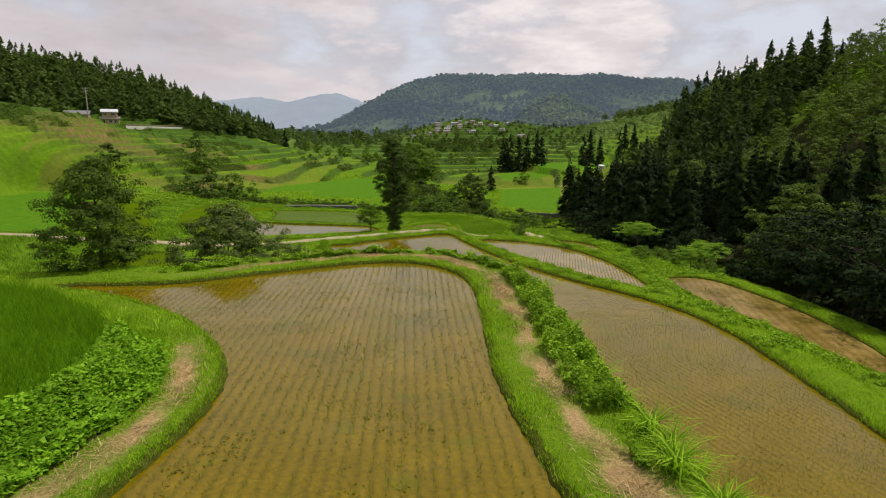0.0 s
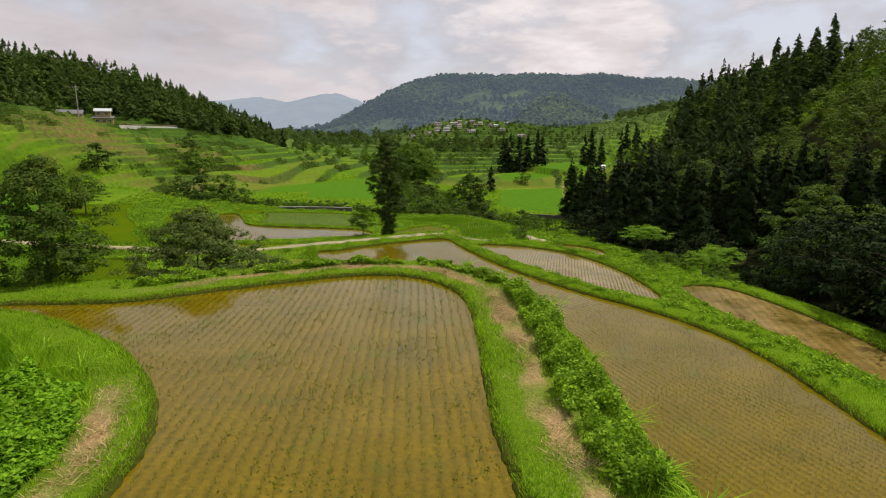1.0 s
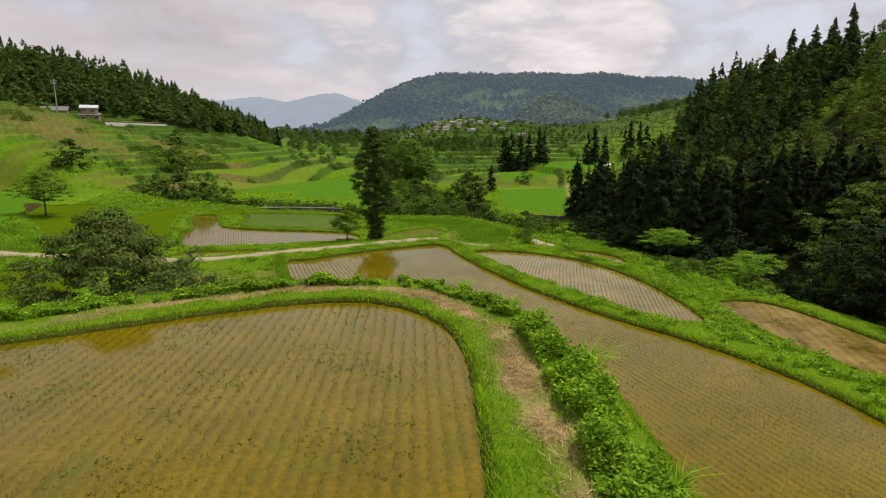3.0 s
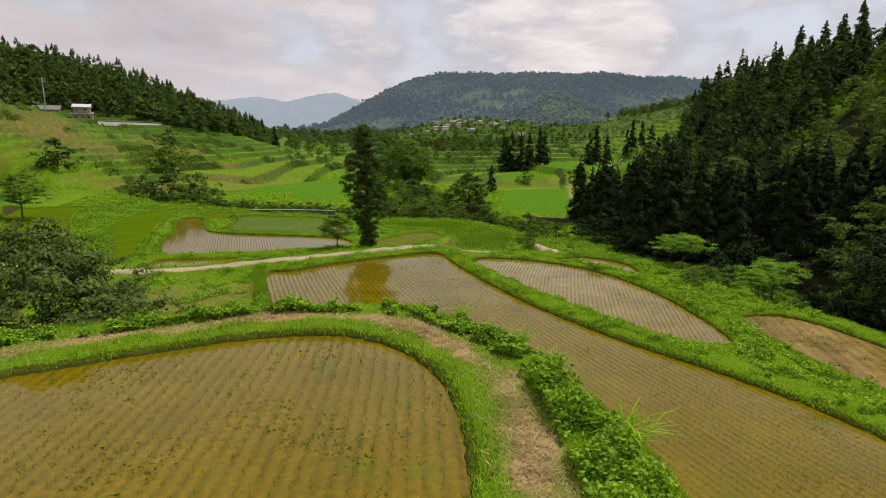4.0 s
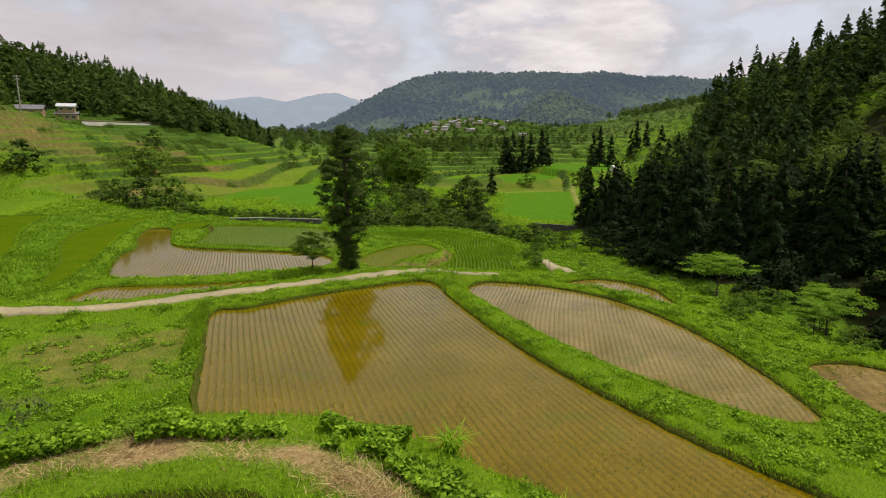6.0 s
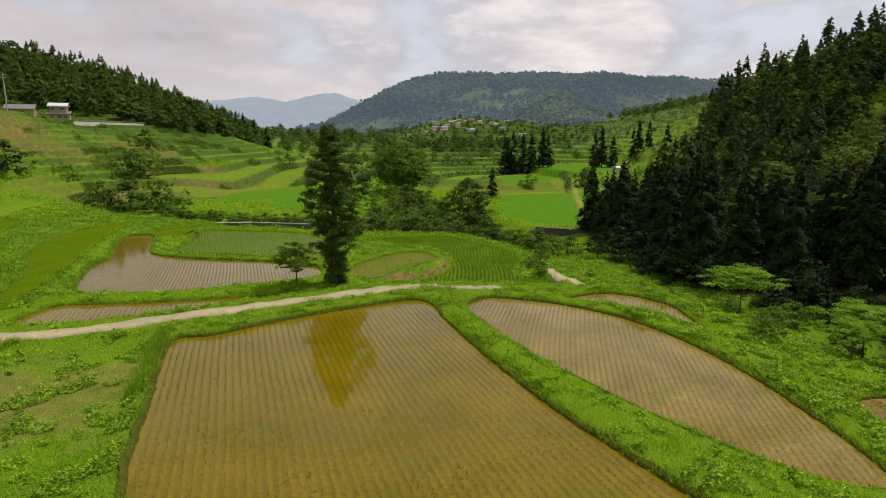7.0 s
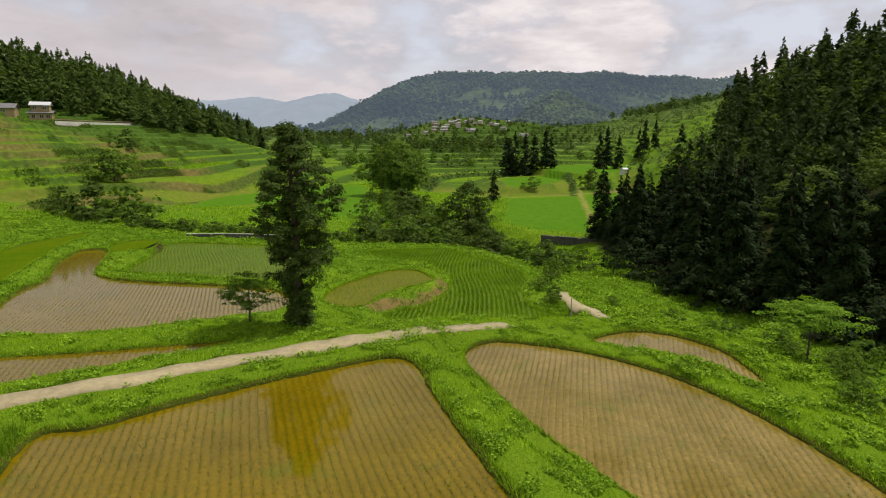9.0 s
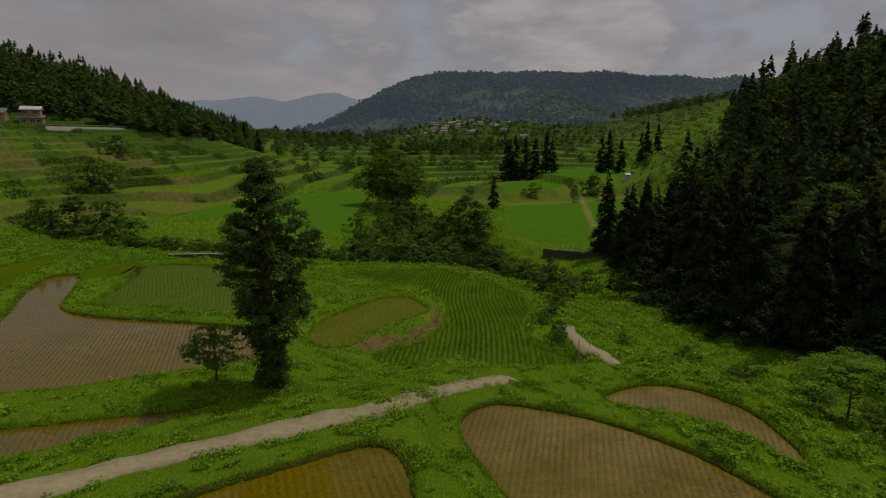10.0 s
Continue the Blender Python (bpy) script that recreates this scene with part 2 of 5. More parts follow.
# ---------------------------------------------------------------- mesh helpers
def mesh_np(name, verts, faces, mat, parent=None, smooth=False, label="", sides=None):
    """A mesh object from arrays; faces all have the same number of corners."""
    me = bpy.data.meshes.new(name)
    faces = np.asarray(faces, np.int32)
    k = faces.shape[1]
    me.vertices.add(len(verts))
    me.vertices.foreach_set("co", np.asarray(verts, np.float32).ravel())
    me.loops.add(faces.size)
    me.loops.foreach_set("vertex_index", faces.ravel())
    me.polygons.add(len(faces))
    me.polygons.foreach_set("loop_start", np.arange(0, faces.size, k, dtype=np.int32))
    me.polygons.foreach_set("loop_total", np.full(len(faces), k, np.int32))
    if smooth:
        me.polygons.foreach_set("use_smooth", np.ones(len(faces), bool))
    me.update(calc_edges=True)
    me.materials.append(mat)
    ob = new(name, me)
    ob.parent = parent
    if label:
        tagged(ob, label)
    return ob


def part(name, bm, mat, parent=None, label=""):
    me = bpy.data.meshes.new(name)
    bm.to_mesh(me)
    bm.free()
    me.materials.append(mat)
    ob = new(name, me)
    ob.parent = parent
    if label:
        tagged(ob, label)
    return ob


def box(bm, x0, x1, y0, y1, z0, z1, bevel=0.0):
    r = bmesh.ops.create_cube(bm, size=1.0, matrix=Matrix.Translation(((x0 + x1) / 2, (y0 + y1) / 2, (z0 + z1) / 2)) @ Matrix.Diagonal((x1 - x0, y1 - y0, z1 - z0, 1)))
    if bevel:
        edges = {e for v in r["verts"] for e in v.link_edges}
        bmesh.ops.bevel(bm, geom=list(edges), offset=bevel, segments=2, affect="EDGES")
    return r["verts"]


def smoothstep(a, b, x):
    t = np.clip((x - a) / (b - a), 0, 1)
    return t * t * (3 - 2 * t)


def curve_through(pts, closed=True, n=5):
    """A smooth line through plan points (Catmull-Rom)."""
    p = np.array(pts, float)
    if closed:
        q = np.vstack([p[-1], p, p[0], p[1]])
    else:
        q = np.vstack([2 * p[0] - p[1], p, 2 * p[-1] - p[-2]])
    out = []
    for i in range(1, len(q) - 2):
        a, b, c, d = q[i - 1], q[i], q[i + 1], q[i + 2]
        for t in np.arange(n) / n:
            out.append(0.5 * (2 * b + (c - a) * t + (2 * a - 5 * b + 4 * c - d) * t**2 + (3 * b - a - 3 * c + d) * t**3))
    if not closed:
        out.append(q[-2])
    return np.array(out)


def line_distance(x, y, line, closed):
    """Distance to a line in plan, and whether inside it when closed."""
    d2, inside = np.full(x.shape, 1e9), np.zeros(x.shape, bool)
    ends = np.roll(line, -1, 0) if closed else line[1:]
    for (ax, ay), (bx, by) in zip(line, ends):
        ux, uy = bx - ax, by - ay
        t = np.clip(((x - ax) * ux + (y - ay) * uy) / (ux * ux + uy * uy + 1e-12), 0, 1)
        d2 = np.minimum(d2, (x - ax - t * ux) ** 2 + (y - ay - t * uy) ** 2)
        if closed and uy != 0:
            inside ^= ((ay > y) != (by > y)) & (x < ux * (y - ay) / uy + ax)
    return np.sqrt(d2), inside


def wave(x, y, s, seed=0):
    """Cheap smooth noise in -1..1, with features about s metres across."""
    k, a = 2 * math.pi / s, seed * 1.7
    return (np.sin(k * (x + 0.31 * y) * 0.61 + a + 1.3 * np.sin(k * 0.43 * y + a)) + np.sin(k * (0.83 * y - 0.27 * x) * 0.77 + 2.1 * a + 1.1 * np.sin(k * 0.51 * x - a))) / 2


# ---------------------------------------------------------------- the plan
# Each field: level of its water or soil, width of the flat rim round it, kind, direction of the rows, outline.
FIELDS = {
    "first": (0.0, 2.7, "paddy", -3.0, [(-7.6, 10), (-6.9, 14.5), (-6.9, 17), (-7.5, 19.3), (-9, 22), (-12, 25.3), (-16.5, 28.4), (-20, 29.9), (-19.5, 30.6), (-14.8, 31.0), (-11, 33.1), (-7.8, 35), (-5.1, 36.3), (-2.5, 36.6), (-0.6, 35.6), (0.6, 33.9), (1.3, 32), (1.65, 29), (1.7, 24), (1.7, 19.5), (2, 15.8), (2.5, 12.5), (3.2, 8), (3.5, 2), (2, -8), (-8, -8), (-9, 2)]),
    "upper": (1.0, 0.4, "rice", 10.0, [(-10.8, 13.5), (-10.8, 15.1), (-11, 17.2), (-12.1, 20.6), (-14.7, 23.5), (-20.7, 26.9), (-34, 27), (-38, 10), (-30, -6), (-13, -6), (-11, 6)]),
    "second": (-3.0, 0.7, "paddy", -19.0, [(-11.5, 59), (-9.8, 60.1), (-6.6, 62.8), (-2.9, 65.3), (-0.1, 66.8), (1.2, 65.9), (1.9, 63.3), (3.6, 57.9), (6.2, 51.2), (9.6, 44.8), (12.8, 40.3), (15, 36.2), (16.1, 31.5), (16.2, 26), (16.1, 21), (15.8, 15), (15, 5), (12, -6), (9.5, 4), (8.6, 12), (8, 20), (7.6, 24), (7.7, 31), (7, 37), (4.5, 41.5), (0, 43.5), (-4, 44.5), (-7, 46), (-9.4, 52.5)]),
    "third": (-5.05, 0.7, "paddy", 12.0, [(3.7, 73), (5.3, 74.8), (8, 74.2), (10.9, 72.7), (14, 69.7), (16.2, 65.5), (17.5, 60.5), (18, 55.5), (18, 50.5), (17, 49.6), (15.2, 50.2), (13.0, 52.6), (10.7, 55.9), (8.8, 59.2), (6.8, 63), (5.2, 66.8), (3.9, 70.6)]),
    "small": (-5.9, 0.7, "paddy", 20.0, [(12, 77.4), (14.8, 79.2), (17.5, 78.6), (19.6, 75.6), (19.8, 71.5), (19.2, 70.3), (18.1, 72.7), (16, 75), (13.7, 76)]),
    "bare": (-6.5, 0.6, "silt", 12.0, [(23.1, 59.5), (27, 59.5), (29, 54), (30, 46), (29.5, 38), (27.5, 33), (26.3, 36), (25, 44), (23.3, 50), (23, 54)]),
    "strip": (-4.1, 0.5, "paddy", -19.0, [(-24.1, 65.3), (-24.3, 67.6), (-23.7, 69.4), (-20.5, 69.8), (-16.9, 70.4), (-13.4, 71.3), (-9.7, 72.3), (-8.1, 73.3), (-8.7, 72.3), (-10.4, 70.7), (-12.1, 69.8), (-14.2, 68.3), (-15.6, 67.6), (-17.3, 66.5), (-19.5, 65.5), (-21.8, 64.9)]),
    "wide": (-5.2, 0.6, "paddy", -18.5, [(-27.9, 77.7), (-31.9, 86.8), (-32.5, 91.3), (-35.7, 97.9), (-37.7, 104.3), (-37.2, 106.0), (-34.9, 105.6), (-32.1, 99.4), (-29.9, 94.4), (-27.5, 92.2), (-24.6, 91.0), (-20.2, 90.1), (-16.0, 89.3), (-11.4, 87.9), (-9.2, 84.4), (-9.5, 81.7), (-11.9, 80.4), (-16.0, 78.5), (-20.0, 76.8), (-24.3, 76.5)]),
    "pool": (-6.0, 0.6, "pond", -20.0, [(-29.0, 98.3), (-30.5, 106.4), (-32.2, 113.5), (-29.3, 115.1), (-20.8, 113.5), (-15.5, 111.0), (-12.3, 102.7), (-11.4, 94.6), (-17.1, 95.3), (-22.6, 96.6), (-26.4, 97.2)]),
    "west": (-4.8, 0.6, "pond", -20.0, [(-31.7, 74.5), (-34.8, 81.7), (-41.4, 92.3), (-44.7, 101.4), (-45.1, 109.8), (-42.6, 115.9), (-40.5, 106.8), (-36.9, 95.7), (-33.9, 87.6), (-31.7, 80.8), (-29.8, 74.8), (-29.1, 71.0)]),
    "corner": (-4.4, 0.6, "pond", -30.0, [(-68.2, 110.2), (-64.7, 112.1), (-57.8, 114.2), (-53.1, 104.2), (-48.6, 95.7), (-41.9, 85.3), (-39.8, 79.9), (-35.6, 73.5), (-34.7, 68.9), (-39.5, 73.9)]),
    "round": (-6.9, 0.5, "pond", 20.0, [(-8.2, 92.2), (-7.6, 95.8), (-5.4, 100.0), (-3.3, 102.9), (-0.9, 103.2), (0.7, 101.1), (1.4, 98.3), (0.2, 96.4), (-1.1, 95.3), (-2.5, 93.2), (-3.6, 91.3), (-4.3, 88.9), (-6.3, 88.6), (-7.5, 89.8)]),
    "curved": (-7.5, 0.6, "pond", 3.0, [(-2.3, 87.8), (-1.5, 89.6), (0.7, 90.9), (2.6, 94.9), (3.3, 100.0), (2.5, 105.6), (-0.1, 110.0), (-3.4, 111.3), (-7.5, 116.4), (-2.5, 118.5), (2.8, 118.5), (6.0, 113.4), (8.9, 110.0), (10.7, 105.9), (11.3, 101.3), (10.2, 97.0), (9.8, 93.5), (10.3, 90.7), (11.5, 89.0), (12.7, 87.7), (12.0, 85.6), (10.1, 84.7), (7.6, 85.9), (4.1, 87.7), (1.3, 87.1), (-0.8, 86.3)]),
    "nook": (-5.1, 0.4, "pond", 0.0, [(-35.7, 107.4), (-35.4, 111.0), (-32.4, 112.0), (-31.4, 106.5), (-32.9, 103.7)]),
    "marsh": (-3.1, 0.8, "meadow", 0.0, [(-13, 57), (-10.5, 51), (-8.5, 46.5), (-13, 45), (-20, 46), (-34, 50), (-36, 57), (-22, 57.5)]),
    "fen": (-3.2, 0.5, "paddy", -20.0, [(-33.5, 56.2), (-27, 56.6), (-24.5, 53), (-22.6, 49.4), (-25, 47.6), (-31, 50)]),
    "bright": (-10.5, 0.4, "rice", 0.0, [(16.2, 168), (18.7, 190), (21.5, 214), (22.5, 218), (33, 222), (43.5, 226), (44, 223), (39.5, 198), (35, 173), (30.6, 153), (29.8, 151.6), (26, 152.8), (22, 154.4), (18.5, 161)]),
    "side": (-10.3, 0.5, "rice", 0.0, [(33, 152), (36.5, 172), (41.5, 198), (47, 225), (53, 227), (60, 228), (55, 205), (46, 175), (38.5, 152)]),
    "middle": (-6.4, 1.0, "rice", 0.0, [(-20, 143), (-29, 146), (-34, 152), (-36.5, 165), (-42, 159), (-48, 157), (-50, 170), (-49.6, 182), (-44.4, 192), (-33, 214), (-23, 218), (-17, 197), (-10.6, 157), (-9.4, 146)]),
    "left": (-4.0, 0.8, "rice", 0.0, [(-58, 66), (-50, 72), (-56, 88), (-66, 110), (-72, 122), (-84, 132), (-92, 128), (-80, 95)]),
    "far_a": (-8.4, 1.2, "rice", 0.0, [(25, 238), (27, 282), (50, 292), (46, 262), (32, 240)]),
    "far_b": (-5.5, 1.2, "rice", 0.0, [(46, 290), (58, 330), (90, 330), (80, 290), (60, 262)]),
}
PATH = [(-60, 66), (-45, 63), (-37, 61), (-30, 60), (-24, 58.9), (-18.6, 59.8), (-16.5, 60.6), (-13.5, 62.5), (-9.8, 64.6), (-6.6, 66.5), (-4.4, 67.6), (-2.2, 68.9), (0.3, 70.3), (1.5, 72.5), (3.0, 75.1), (4.7, 77.3), (7, 78.8), (10, 80.3), (12.6, 81.7), (14.4, 83)]
PATH_LEVEL = [-2.4, -2.5, -2.6, -2.7, -2.8, -2.9, -2.9, -2.9, -2.9, -2.9, -2.9, -2.9, -2.95, -3.45, -4.3, -4.9, -5.25, -5.55, -5.85, -6.1]
BRANCH = [(14.6, 83.2), (14.0, 85.8), (13.4, 88.5), (13.2, 91), (13.6, 95)]
# Spot heights of the land between the fields.
TRACK_A = np.array([(31.4, 150.5), (36, 174), (40.6, 199), (45.6, 226), (50, 246)])
TRACK_B = np.array([(22, 221), (33, 226), (45, 230), (62, 233)])
BARE_LINE = np.array([(-3.2, 89.0), (-2.0, 90.6), (0.4, 92.2), (1.9, 94.8), (2.5, 98)])
LAND_NEAR = [(-60, 0, 3), (-30, -30, 2), (0, -30, 1.5), (20, -20, -2), (40, 0, -6), (35, 40, -8.5), (26, 66, -7.5), (24, 76, -7.5), (36, 76, -10.5), (32, 95, -11), (22, 105, -9.5), (14, 112, -9.5), (0, 125, -8.5), (14, 135, -12), (26, 146, -13.6), (-25, 124, -6.5), (-44, 125, -5.5), (-60, 60, -2), (-50, 45, -1.5), (-22, 38, -1.6), (-13, 42, -1.9), (-70, 30, 3)]
LAND_LEFT = [(-165, 250, 16), (-128, 272, 14), (-232, 310, 47), (-160, 310, 32), (-50, 134, -5.5), (-60, 140, -4.0), (-84, 142, 3.5), (-58, 160, -2.5), (-68, 151, -2.0), (-76, 157, 2.5), (-70, 180, 0.3), (-62, 195, 0.5), (-46, 149, -4.8), (-40, 205, -3.5), (-79, 205, 3.0), (-100, 178, 11.0), (-108, 184, 14.5), (-130, 247, 12.3), (-120, 286, 13.2), (-145, 262, 14.5), (-110, 250, 8.5), (-72, 262, 2.0), (-40, 270, -3.0), (-113, 370, 5), (-141, 322, 26), (-190, 262, 24), (-220, 180, 38), (-140, 175, 20), (-120, 110, 15), (-172, 483, 18)]
LAND_RIGHT = [(42, 88, -7), (33, 144, -11), (42, 116, -8), (46, 140, -9), (102, 166, 20.5), (82, 198, 13.5), (96, 204, 17), (109, 222, 18), (107, 285, 9), (58, 95, -5), (82, 105, 9), (85, 60, 10), (60, 50, -3), (46, 62, -8.5), (130, 120, 34), (180, 150, 55), (66, 138, -3), (68, 168, 0), (62, 210, -3)]
LAND_FAR = [(8, 176, -13), (22, 198, -11), (-5, 186, -9), (50, 188, -9), (42, 250, -10.5), (70, 300, -7), (0, 260, -8), (10, 330, -6), (-40, 330, -4), (69, 352, -3.7), (84, 352, -2.8), (75, 400, -1.0), (113, 400, 7.5), (96, 480, 2.5), (125, 560, 7), (150, 480, 18), (200, 560, 30), (245, 640, 40), (300, 760, 42), (0, 450, -1), (15, 560, 10), (15, 690, 30), (-60, 560, 5), (-60, 690, 12), (100, 690, 24), (-150, 700, 8), (170, 690, 26)]


def thin_plate(points):
    p = np.array(points, float)
    q = p[:, :2] / 100

    def kern(r2):
        return np.where(r2 > 0, r2 * np.log(r2 + 1e-12), 0)

    n = len(p)
    a = np.zeros((n + 3, n + 3))
    a[:n, :n] = kern(((q[:, None] - q[None]) ** 2).sum(-1)) + 0.01 * np.eye(n)
    a[:n, n], a[:n, n + 1 : n + 3] = 1, q
    a[n, :n], a[n + 1 : n + 3, :n] = 1, q.T
    w = np.linalg.solve(a, np.r_[p[:, 2], 0, 0, 0])

    def height(x, y):
        u, v = x / 100, y / 100
        out = w[n] + w[n + 1] * u + w[n + 2] * v
        for (qx, qy), c in zip(q, w[:n]):
            r2 = (u - qx) ** 2 + (v - qy) ** 2
            out = out + c * kern(r2)
        return out

    return height


SMOOTH_LAND = thin_plate(LAND_NEAR + LAND_LEFT + LAND_RIGHT + LAND_FAR)
OUTLINES = {k: curve_through(v[4]) for k, v in FIELDS.items()}
PATH_LINE, BRANCH_LINE = curve_through(PATH, False), curve_through(BRANCH, False)


def base_land(x, y):
    """Land without fields: smooth hills, cut into terraces on the valley's flanks. Also how steep a terrace bank is there."""
    xc, yc = np.clip(x, -260, 300), np.clip(y, -60, 700)
    h = SMOOTH_LAND(xc, yc)
    h = np.clip(h, -16, 75)
    beyond = np.maximum(np.abs(x - xc), np.abs(y - yc))
    h = h + np.minimum(beyond, 400) * 0.02
    h = h + 0.15 * wave(x, y, 14, 1) * smoothstep(150, 110, y) + 0.12 * wave(x, y, 70, 2) * smoothstep(120, 250, y)
    w = np.maximum.reduce([smoothstep(-40, -58, x) * smoothstep(126, 140, y), smoothstep(-12, -30, x) * smoothstep(152, 168, y), smoothstep(205, 235, y)])
    w = w * smoothstep(800, 650, y) * smoothstep(-250, -200, x)
    step = 1.55 + 0.75 * smoothstep(300, 420, y)
    hs = h + 0.06 * wave(x, y, 46, 4) + 0.05 * wave(x, y, 11, 9)
    q = np.floor(hs / step)
    fr = hs / step - q
    terr = step * (q + smoothstep(0.7, 0.93, fr) * 0.97 + 0.03 * fr)
    bank = smoothstep(0.66, 0.73, fr) * smoothstep(0.99, 0.93, fr) * w * (1 - 0.8 * smoothstep(-60, -70, x) * smoothstep(156, 142, y))
    plot = np.floor((x + 0.25 * y + 6 * wave(x, y, 50, 6)) / 34)
    tint = np.abs(np.sin(q * 12.99 + plot * 78.23) * 43758.5) % 1
    return h * (1 - w) + terr * w, bank, tint * w


def forest_edge(y):
    """Where the woods begin on the valley's steep side."""
    return np.interp(y, [20, 60, 75, 80, 90, 100, 112, 147], [33, 34.5, 37, 38, 36, 32, 29.5, 30])


def marsh_land(x, y):
    """How boggy and brown the fallow field beside the second paddy is."""
    return smoothstep(5.2, 2.2, np.hypot((x + 14) * 0.75, (y - 53) * 1.0) + 1.5 * wave(x, y, 3.6, 6) + 0.6 * wave(x, y, 1.3, 2))


def ground_z(x, y, zones=False):
    x, y = np.atleast_1d(np.asarray(x, float)), np.atleast_1d(np.asarray(y, float))
    base, bank, tint = base_land(x, y)
    wsum = np.full(x.shape, 1 / 5.0**3)
    hsum = base * wsum
    inner = np.full(x.shape, np.nan)
    rim = np.zeros(x.shape)
    dry, crop, mud = np.zeros(x.shape), np.zeros(x.shape), np.zeros(x.shape)
    for name, (z, shelf, kind, _, _) in FIELDS.items():
        line = OUTLINES[name]
        lo, hi = line.min(0) - 20, line.max(0) + 20
        k = np.nonzero((x > lo[0]) & (x < hi[0]) & (y > lo[1]) & (y < hi[1]))[0]
        if not len(k):
            continue
        d, ins = line_distance(x[k], y[k], line, True)
        wet = kind in ("paddy", "pond", "silt")
        lip = 0.23 if wet else 0.12 if kind == "rice" else 0.0
        deep = -0.12 if wet else 0.0
        sd = np.where(ins, -d, d)
        edge = deep + (lip - deep) * smoothstep(-0.2, 0.3, sd)
        inner[k] = np.where(ins, z + edge, inner[k])
        near = (sd < 0.3) & ~ins
        rim[k] = np.where(near, edge - lip, rim[k])
        w = np.where(ins, 0, 1 / (np.maximum(d - shelf, 0) + 0.35) ** 3) * smoothstep(20, 12, d)
        hsum[k] += w * (z + lip)
        wsum[k] += w
        if wet:
            mud[k] = np.maximum(mud[k], smoothstep(0.1, 0.0, sd))
        if kind == "rice":
            crop[k] = np.maximum(crop[k], smoothstep(0.1, -0.3, sd))
        if name == "first":
            wob = 0.35 * wave(x[k], y[k], 5, 3) + 0.15 * wave(x[k], y[k], 1.3, 7)
            right = smoothstep(-19, -9, x[k]) * (x[k] > -30)
            left_side = x[k] < -6.5
            c = np.where(left_side & (y[k] < 27), 1.1, 1.5)
            most = np.where(left_side & (y[k] < 27), smoothstep(22, 19.5, y[k]), right) * np.clip(0.75 + 0.5 * wave(x[k], y[k], 2.3, 8), 0, 1)
            dry[k] = np.maximum(dry[k], smoothstep(0.62, 0.28, np.abs(d - c + wob)) * ~ins * most)
    for line, levels, half in ((PATH_LINE, PATH_LEVEL, 0.7), (BRANCH_LINE, [-6.2, -6.3, -6.5, -6.7, -7.2], 0.6)):
        k = np.nonzero((x > line[:, 0].min() - 8) & (x < line[:, 0].max() + 8) & (y > line[:, 1].min() - 8) & (y < line[:, 1].max() + 8))[0]
        if not len(k):
            continue
        d, _ = line_distance(x[k], y[k], line, False)
        near = ((x[k][:, None] - line[None, :, 0]) ** 2 + (y[k][:, None] - line[None, :, 1]) ** 2).argmin(1)
        lev = np.interp(near / (len(line) - 1), np.linspace(0, 1, len(levels)), levels)
        w = 1 / (np.maximum(d - half, 0) + 0.3) ** 3 * smoothstep(8, 5, d)
        hsum[k] += w * lev
        wsum[k] += w
    h = hsum / wsum + rim
    h = h + 0.05 * wave(x, y, 1.7, 5) * (rim == 0)
    h = np.where(np.isnan(inner), h, inner)
    if not zones:
        return h
    tracks = np.minimum(line_distance(x, y, TRACK_A, False)[0], line_distance(x, y, TRACK_B, False)[0])
    dry = np.maximum(dry, 0.45 * smoothstep(0.8, 0.3, tracks + 0.25 * wave(x, y, 3, 4)) * np.isnan(inner))
    turf = np.isnan(inner) * smoothstep(-30, -24, x) * smoothstep(34, 30, x) * smoothstep(90, 82, y) * smoothstep(0, 6, y) * (1 - dry)
    bare = smoothstep(1.1, 0.4, line_distance(x, y, BARE_LINE, False)[0] + 0.4 * wave(x, y, 2, 3)) * np.isnan(inner)
    marsh = marsh_land(x, y)
    # Where the wood's shade is painted onto its floor.
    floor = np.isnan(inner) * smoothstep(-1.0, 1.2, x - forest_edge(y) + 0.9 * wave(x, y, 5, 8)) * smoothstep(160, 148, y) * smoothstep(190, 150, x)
    # The pale zone, painted haze, grows with y from 330 m outwards.
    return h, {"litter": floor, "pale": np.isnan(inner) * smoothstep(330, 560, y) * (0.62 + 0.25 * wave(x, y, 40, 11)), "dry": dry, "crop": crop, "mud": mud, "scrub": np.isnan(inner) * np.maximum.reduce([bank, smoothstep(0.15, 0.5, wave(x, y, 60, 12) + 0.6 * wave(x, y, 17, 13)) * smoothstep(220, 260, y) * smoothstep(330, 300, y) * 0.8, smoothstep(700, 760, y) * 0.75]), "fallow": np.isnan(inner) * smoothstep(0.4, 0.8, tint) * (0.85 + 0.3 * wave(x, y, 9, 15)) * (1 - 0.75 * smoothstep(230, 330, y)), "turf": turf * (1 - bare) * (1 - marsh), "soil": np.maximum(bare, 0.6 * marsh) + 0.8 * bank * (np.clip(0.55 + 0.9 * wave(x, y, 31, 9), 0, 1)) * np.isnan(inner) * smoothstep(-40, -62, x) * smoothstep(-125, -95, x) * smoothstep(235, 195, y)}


def steps(*spans):
    out = []
    for a, b, s in spans:
        out.append(np.arange(a, b, s))
    return np.concatenate(out)


def growing(a, b, s0, f):
    out, s = [a], s0
    while out[-1] < b:
        out.append(out[-1] + s)
        s *= f
    return np.array(out[1:])


